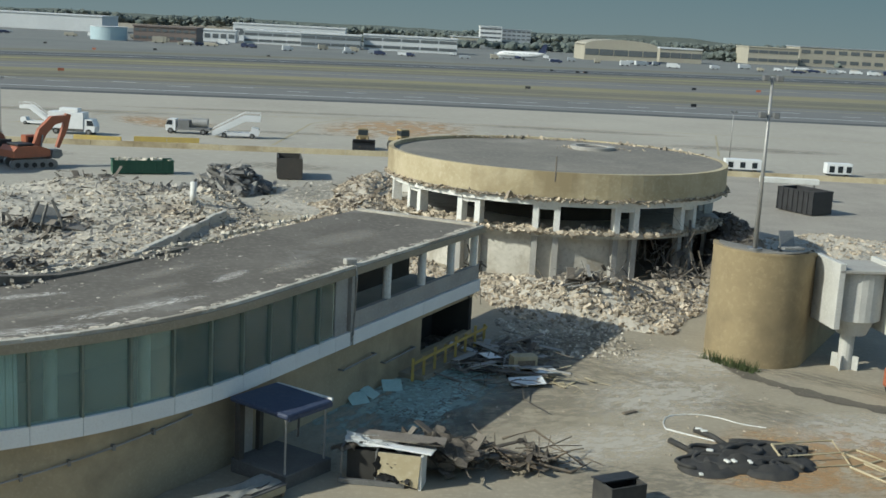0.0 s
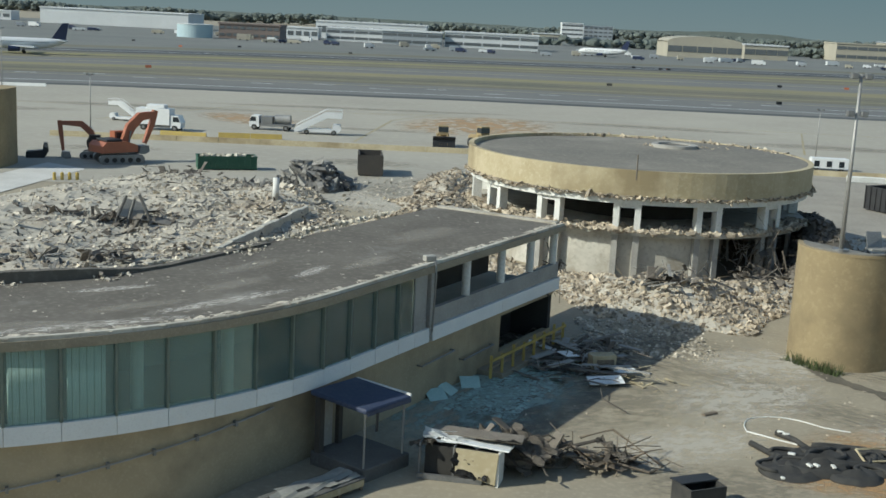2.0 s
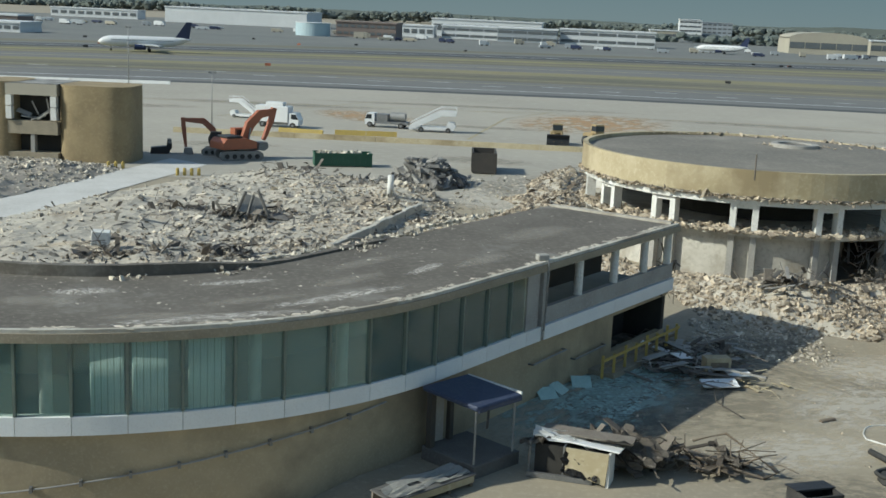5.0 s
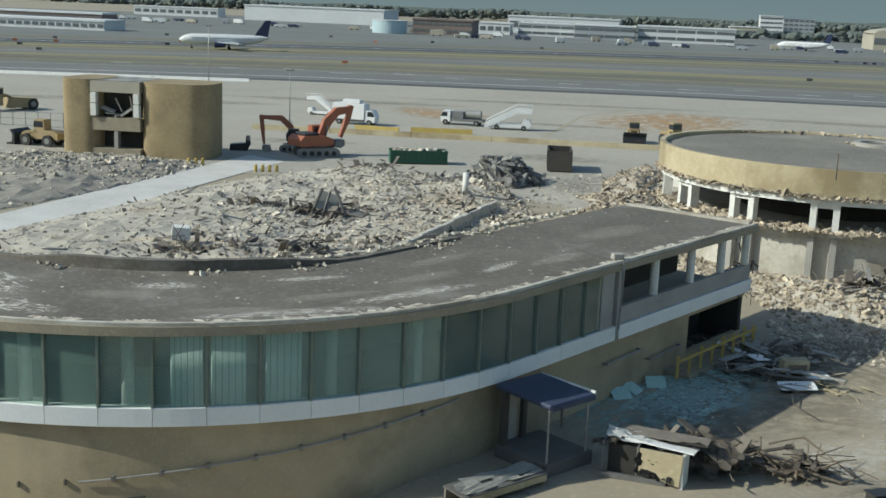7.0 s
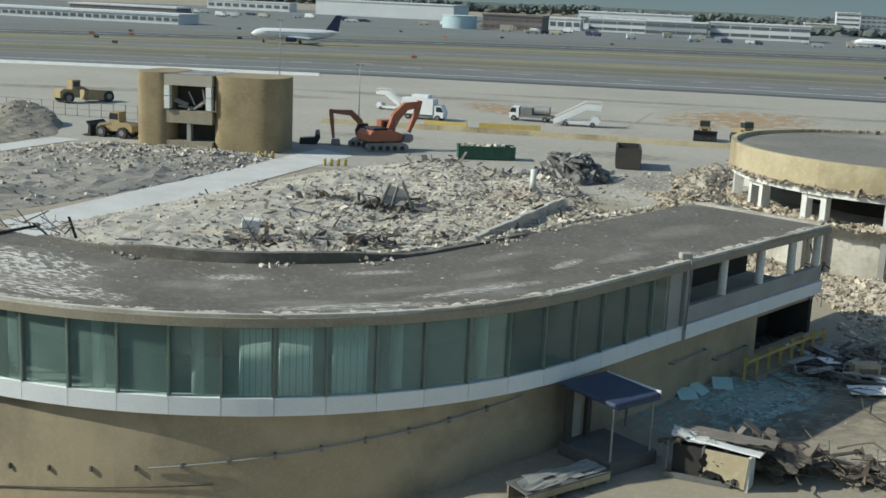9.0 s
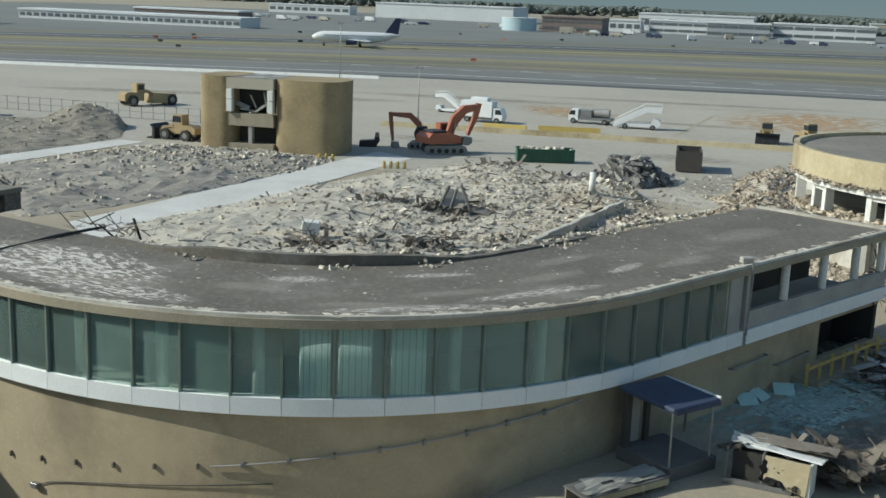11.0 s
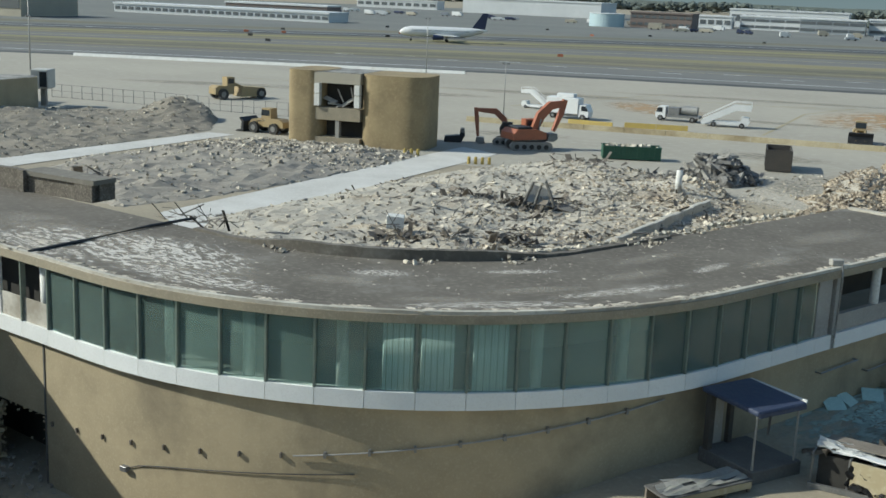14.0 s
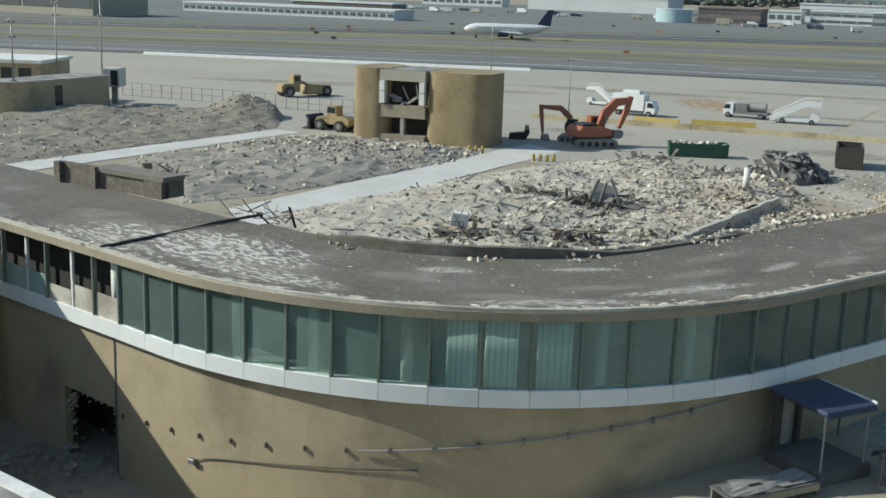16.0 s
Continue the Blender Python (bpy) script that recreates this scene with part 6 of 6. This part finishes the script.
scatter("hole_rubble", "broken blocks and dust spilled below the wall breach", 1600, lambda g: (lambda x, y: (x, y, pit(x, y) + max(0.0, 0.4 - 0.1 * math.hypot(x + 38.5, y - 41.5))))(g.normal(-40, 3.4), g.normal(38.8, 2.2)), (0.05, 0.34), "dirt", seed=85, category="rubble")


def breach_edge(g):
    s = g.choice([g.uniform(-11.3, -6.4), -11.1 + 0.9 * g.random() ** 2, -6.5 + g.normal(0, 0.1)])
    z = -0.5 - 0.9 * smoothstep(-9.6, -11.2, s) + g.normal(0, 0.12) if -11.0 < s < -6.6 and g.random() < 0.6 else g.uniform(-4.4, -0.7)
    s = min(s, -10.6) if z < -0.9 and s < -8 else s
    return plan(s, 0.55 + g.normal(0, 0.1))[:2] + (z,)


scatter("breach_edge", "ragged broken masonry round the wall breach", 150, breach_edge, (0.1, 0.34), "tan_wall", seed=86)
# added black sheet behind the breach, painted as the unlit room
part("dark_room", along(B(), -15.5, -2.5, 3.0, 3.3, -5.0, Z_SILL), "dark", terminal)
westg = thing("gatehouse", "grey-tan oval gatehouse with a boarding bridge stub behind it", "building", (-119.6, 131.0, 0), 88)
part("wall", prism(B(), stadium(21.5, 6.5), -0.2, 5.0), "tan_wall", westg, "weathered grey-tan curved wall")
part("roof", prism(B(), stadium(21.1, 6.1), 5.0, 5.06), "roof_pale", westg)
part("door", box(B(), -2.4, -3.33, 1.4, -1.0, -3.2, 4.2), "window_dark", westg)
wbb = thing("boarding_bridge", "white boarding bridge head on a steel leg", "boarding bridge", (-120.6, 146.5, 0), 20)
part("cabin", box(B(), -1.4, -1.8, 2.7, 1.3, 1.6, 5.6, bevel=0.1), "bridge_white", wbb)
part("opening", box(B(), 0.0, -1.86, 3.0, 1.1, -1.79, 5.3), "window_dark", wbb)
part("leg", box(B(), -0.4, -0.4, 0, 0.4, 0.4, 2.7), "steel", wbb)
wt = thing("concourse", "long low grey concourse with a band of dark windows", "building", (-141, 138, 0), 20)
part("wall", box(B(), -22, -6, 0, 13, 6, 6.3), "tan_wall", wt)
part("roof", box(B(), -22.4, -6.4, 6.3, 13.4, 6.4, 6.8), "white_paint", wt)
for i in range(12):
    part("window", box(B(), -20 + i * 2.7, -6.06, 3.0, -18.0 + i * 2.7, -5.98, 5.6), "window_dark", wt)
fence = thing("chain_fence", "chain-link fence with thin posts along the apron", "fence")
for i in range(24):
    x = -128 + i * 2.0
    part("post", cyl(B(), (x, 157.5, 0), (x, 157.5, 2.2), 0.05, seg=6), "steel", fence)
for z in (0.1, 1.1, 2.15):
    part("wire", cyl(B(), (-128, 157.5, z), (-82, 157.5, z), 0.025, seg=6), "steel", fence)

# ---- aircraft ----
def airliner(label, at, turn, scale=1.0):
    a = thing("airliner", label, "airplane", at, turn)
    bm = B()
    prof = [(-16.9, 3.3, 0.05), (-16.2, 3.35, 0.8), (-14.8, 3.5, 1.5), (-12.5, 3.65, 1.95), (-4, 3.7, 2.0), (6, 3.7, 2.0), (10, 3.9, 1.8), (14, 4.4, 1.1), (16.9, 4.9, 0.25)]
    rings = []
    for x, z, r in prof:
        rings.append([bm.verts.new((x, r * math.cos(t), z + r * math.sin(t))) for t in [i * math.pi / 10 for i in range(20)]])
    for p, q in zip(rings, rings[1:]):
        for i in range(20):
            bm.faces.new((p[i], q[i], q[(i + 1) % 20], p[(i + 1) % 20]))
    bm.faces.new(rings[0]), bm.faces.new(rings[-1][::-1])
    bmesh.ops.recalc_face_normals(bm, faces=bm.faces)
    part("fuselage", bm, "white_vehicle", a, smooth=True)
    part("tail_fin", profile(B(), [(11.0, 5.4), (13.4, 5.2), (16.2, 5.2), (17.3, 11.4), (15.2, 11.4)], -0.15, 0.15), "navy", a, "dark blue tail fin")
    for sy in (-1, 1):
        w = part("wing", prism(B(), [(-3.2, 1.5 * sy), (3.4, 1.5 * sy), (6.2, 16.5 * sy), (4.6, 16.5 * sy)][:: sy], 2.6, 2.95), "far_grey", a)
        part("tailplane", prism(B(), [(12.5, 0.5 * sy), (15.6, 0.5 * sy), (16.8, 6 * sy), (15.6, 6 * sy)][:: sy], 4.9, 5.05), "far_grey", a)
        part("engine", cyl(B(), (-3.8, 5.6 * sy, 1.8), (0.2, 5.6 * sy, 1.8), 1.05, 0.8, 16), "navy", a)
        part("main_wheel", cyl(B(), (1.6, 3.6 * sy - 0.4, 0.6), (1.6, 3.6 * sy + 0.4, 0.6), 0.6), "rubber", a)
        part("gear_leg", cyl(B(), (1.6, 3.6 * sy, 0.6), (1.6, 3.2 * sy, 2.7), 0.2), "steel", a)
        bm = B()
        for i in range(30):
            x = -12 + i * 0.75
            box(bm, x, sy * 1.93 - 0.06, 4.05, x + 0.3, sy * 1.93 + 0.06, 4.4)
        part("window_row", bm, "window_dark", a)
    part("nose_wheel", cyl(B(), (-12.2, -0.3, 0.45), (-12.2, 0.3, 0.45), 0.45), "rubber", a)
    part("nose_leg", cyl(B(), (-12.2, 0, 0.45), (-12.2, 0, 2.2), 0.15), "steel", a)
    return a


airliner("white airliner with a dark blue tail on the taxiway", (-160, 425, 0.02), 22)
air2 = airliner("distant white airliner parked by the far hangars", (96, 800, 0.02), -12)

# ---- far buildings ----
FAR = [
    ("hangar", "large white hangar across the airfield", -358, -232, 999, 13.5, "far_white", 0, 0, "far_white", 60),
    ("warehouse", "long low white building with a row of windows", -409, -275, 560, 5.4, "far_white", 1, 30, "far_white", 24),
    ("hangar", "pale tan hangar beyond the west apron", -470, -365, 431, 11.4, "far_tan", 1, 5, "far_white", 40),
    ("warehouse", "brown brick industrial block beside the storage tank", -163, -122, 790, 10.4, "far_brick", 2, 9, "far_brick", 30),
    ("warehouse", "white flat-roofed warehouse behind the far terminal", -119, -29, 960, 14.1, "far_white", 1, 8, "far_white", 40),
    ("terminal", "low white far terminal with dark window bands", -101, -59, 879, 9.9, "far_white", 2, 4, "far_white", 30),
    ("terminal", "low grey far terminal with dark window bands", -57.5, -14.5, 854, 10.4, "far_grey", 2, 4, "far_white", 30),
    ("terminal", "long white far terminal with dark window bands", -12.5, 56, 865, 11.4, "far_white", 2, 5, "far_white", 30),
    ("tower_block", "white slab tower above the trees", 130, 158, 1558, 23.5, "far_white", 4, 5, "far_white", 20),
    ("tower_block", "grey slab block beside the white tower", 162, 201, 1588, 21.0, "far_grey", 4, 6, "far_grey", 20),
    ("hangar", "tan hangar with a shallow arched roof", 160, 218, 921, 13.0, "far_tan", 1, 5, "far_tan", 50, 4.5),
    ("warehouse", "tan shed with a bright white roof", 234, 270, 980, 12.2, "far_tan", 1, 4, "far_white", 40),
    ("warehouse", "tan flat-roofed cargo block", 351, 400, 1112, 16.7, "far_tan", 2, 5, "far_tan", 40),
    ("warehouse", "wide olive-tan cargo block", 415, 540, 1151, 19.5, "far_tan", 2, 10, "far_grey", 40),
    ("warehouse", "low tan building among trees", 71, 100, 1188, 11.2, "far_tan", 1, 4, "far_white", 20),
    ("warehouse", "low white shed beside the far terminal", -141, -106, 870, 9.0, "far_white", 1, 6, "far_white", 20),
    ("warehouse", "low white sheds beyond the taxiway", -479, -397, 1036, 8.3, "far_white", 1, 10, "far_white", 20),
    ("warehouse", "low brick and white hall beyond the taxiway", -399, -327, 663, 6.8, "far_brick", 1, 14, "far_white", 20),
]


def far_building(name, label, x0, x1, y, h, mat, floors=0, bays=0, roof="far_white", depth=40, rise=0.0):
    b = thing(name, label, "building", ((x0 + x1) / 2, y, 0))
    w = (x1 - x0) / 2
    part("wall", box(B(), -w, 0, 0, w, depth, h - 1.0), mat, b)
    if rise:
        part("roof", profile(B(), [(-w - 1, h - 1.0)] + [(-w * math.cos(math.pi * i / 12), h - 1 + rise * math.sin(math.pi * i / 12)) for i in range(13)] + [(w + 1, h - 1.0)], 0, depth), roof, b)
    else:
        part("roof", box(B(), -w - 0.6, -0.6, h - 1.0, w + 0.6, depth, h), roof, b)
    for f in range(floors):
        for i in range(bays):
            xa = -w + (i + (0.15 if bays > 5 else 0.04)) * 2 * w / bays
            za = (f + 0.35) * (h - 1.0) / floors
            part("window", box(B(), xa, -0.25, za, xa + (1.4 if bays > 5 else 1.85) * w / bays, -0.05, za + 0.38 * (h - 1) / floors), "hazed_window", b)
    return b


for row in FAR:
    far_building(*row)
tank_ = thing("storage_tank", "pale blue-grey cylindrical storage tank", "tank", (-174.5, 770, 0))
part("shell", cyl(B(), (0, 0, 0), (0, 0, 8.2), 11.5, seg=40), "tank", tank_, smooth=False)
part("rim", cyl(B(), (0, 0, 8.2), (0, 0, 8.2 + 0.4), 11.5 + 0.3, seg=40), "far_white", tank_)

# parked vehicles and containers before the far terminals
rng = np.random.default_rng(101)
for k in range(90):
    x = rng.uniform(-420, 420)
    y = 770 + 0.28 * x + rng.uniform(-40, 60) + (120 if x < -150 else 0)
    L, h = rng.uniform(4, 11), rng.uniform(1.8, 3.6)
    v = thing("parked_vehicle", "small distant white service vehicle on the far apron", "vehicle", (x, y, 0.02), rng.uniform(-20, 20), "far parked vehicles")
    m = ("far_white", "far_white", "far_grey", "navy", "far_tan")[rng.integers(5)]
    part("body", box(B(), -L / 2, -1.2, 0.5, L / 2 - 1.6, 1.2, h, bevel=0.1), m, v)
    part("cab", box(B(), L / 2 - 1.55, -1.1, 0.5, L / 2, 1.1, h * 0.75, bevel=0.1), m, v)
    for q in (-L / 4, L / 4):
        part("wheel_pair", cyl(B(), (q, -1.25, 0.5), (q, 1.25, 0.5), 0.5, seg=10), "rubber", v)
for k in range(26):
    x = rng.uniform(-260, 330)
    y = rng.uniform(330, 620)
    s = thing("airfield_sign", "small dark airfield marker box on the grass", "marker", (x, y, 0.02), rng.uniform(-20, 20), "airfield markers")
    part("panel", box(B(), -0.9, -0.15, 0.35, 0.9, 0.15, 1.2), "black" if k % 3 else "orange", s)
    part("leg", box(B(), -0.7, -0.05, 0, -0.6, 0.05, 0.35), "steel", s)
    part("leg", box(B(), 0.6, -0.05, 0, 0.7, 0.05, 0.35), "steel", s)

# taxiway markings
for k in range(26):
    x = -150 + k * 16
    ln = part("painted_dash", box(B(), -3.0, -0.35, 0, 3.0, 0.35, 0.01), "far_white")
    ln.matrix_basis = pose(x, 325 + 0.06 * x + (8 if k % 2 else 0), 0.03, 0, 0, 4)
    tagged(ln, "short white painted dash on the taxiway", "marking", "taxiway dashes", "structure")


# ---- far trees ----
def tree_belt(name, label, x0, x1, y0, depth, h0, h1, count, seed):
    rng = np.random.default_rng(seed)
    base = B()
    bmesh.ops.create_icosphere(base, subdivisions=1, radius=1)
    bv = np.array([v.co for v in base.verts])
    bf = np.array([[v.index for v in f.verts] for f in base.faces])
    base.free()
    V, F = [], []
    for i in range(count):
        x, y = rng.uniform(x0, x1), y0 + rng.uniform(0, depth)
        h = rng.uniform(h0, h1) * (0.8 + 0.35 * bumps(x, y, 140.0))
        for j in range(4):
            r = np.array([rng.uniform(3, 7), rng.uniform(3, 6), rng.uniform(2.5, 4.5)])
            c = np.array([x + rng.normal(0, 4), y + rng.normal(0, 3), max(h - r[2] - abs(rng.normal(0, 3)), 2)])
            F.append(bf + 12 * len(V))
            V.append(bv * r * rng.uniform(0.75, 1.25, (12, 1)) + c)
    me = bpy.data.meshes.new(name)
    me.from_pydata(np.concatenate(V).tolist(), [], np.concatenate(F).tolist())
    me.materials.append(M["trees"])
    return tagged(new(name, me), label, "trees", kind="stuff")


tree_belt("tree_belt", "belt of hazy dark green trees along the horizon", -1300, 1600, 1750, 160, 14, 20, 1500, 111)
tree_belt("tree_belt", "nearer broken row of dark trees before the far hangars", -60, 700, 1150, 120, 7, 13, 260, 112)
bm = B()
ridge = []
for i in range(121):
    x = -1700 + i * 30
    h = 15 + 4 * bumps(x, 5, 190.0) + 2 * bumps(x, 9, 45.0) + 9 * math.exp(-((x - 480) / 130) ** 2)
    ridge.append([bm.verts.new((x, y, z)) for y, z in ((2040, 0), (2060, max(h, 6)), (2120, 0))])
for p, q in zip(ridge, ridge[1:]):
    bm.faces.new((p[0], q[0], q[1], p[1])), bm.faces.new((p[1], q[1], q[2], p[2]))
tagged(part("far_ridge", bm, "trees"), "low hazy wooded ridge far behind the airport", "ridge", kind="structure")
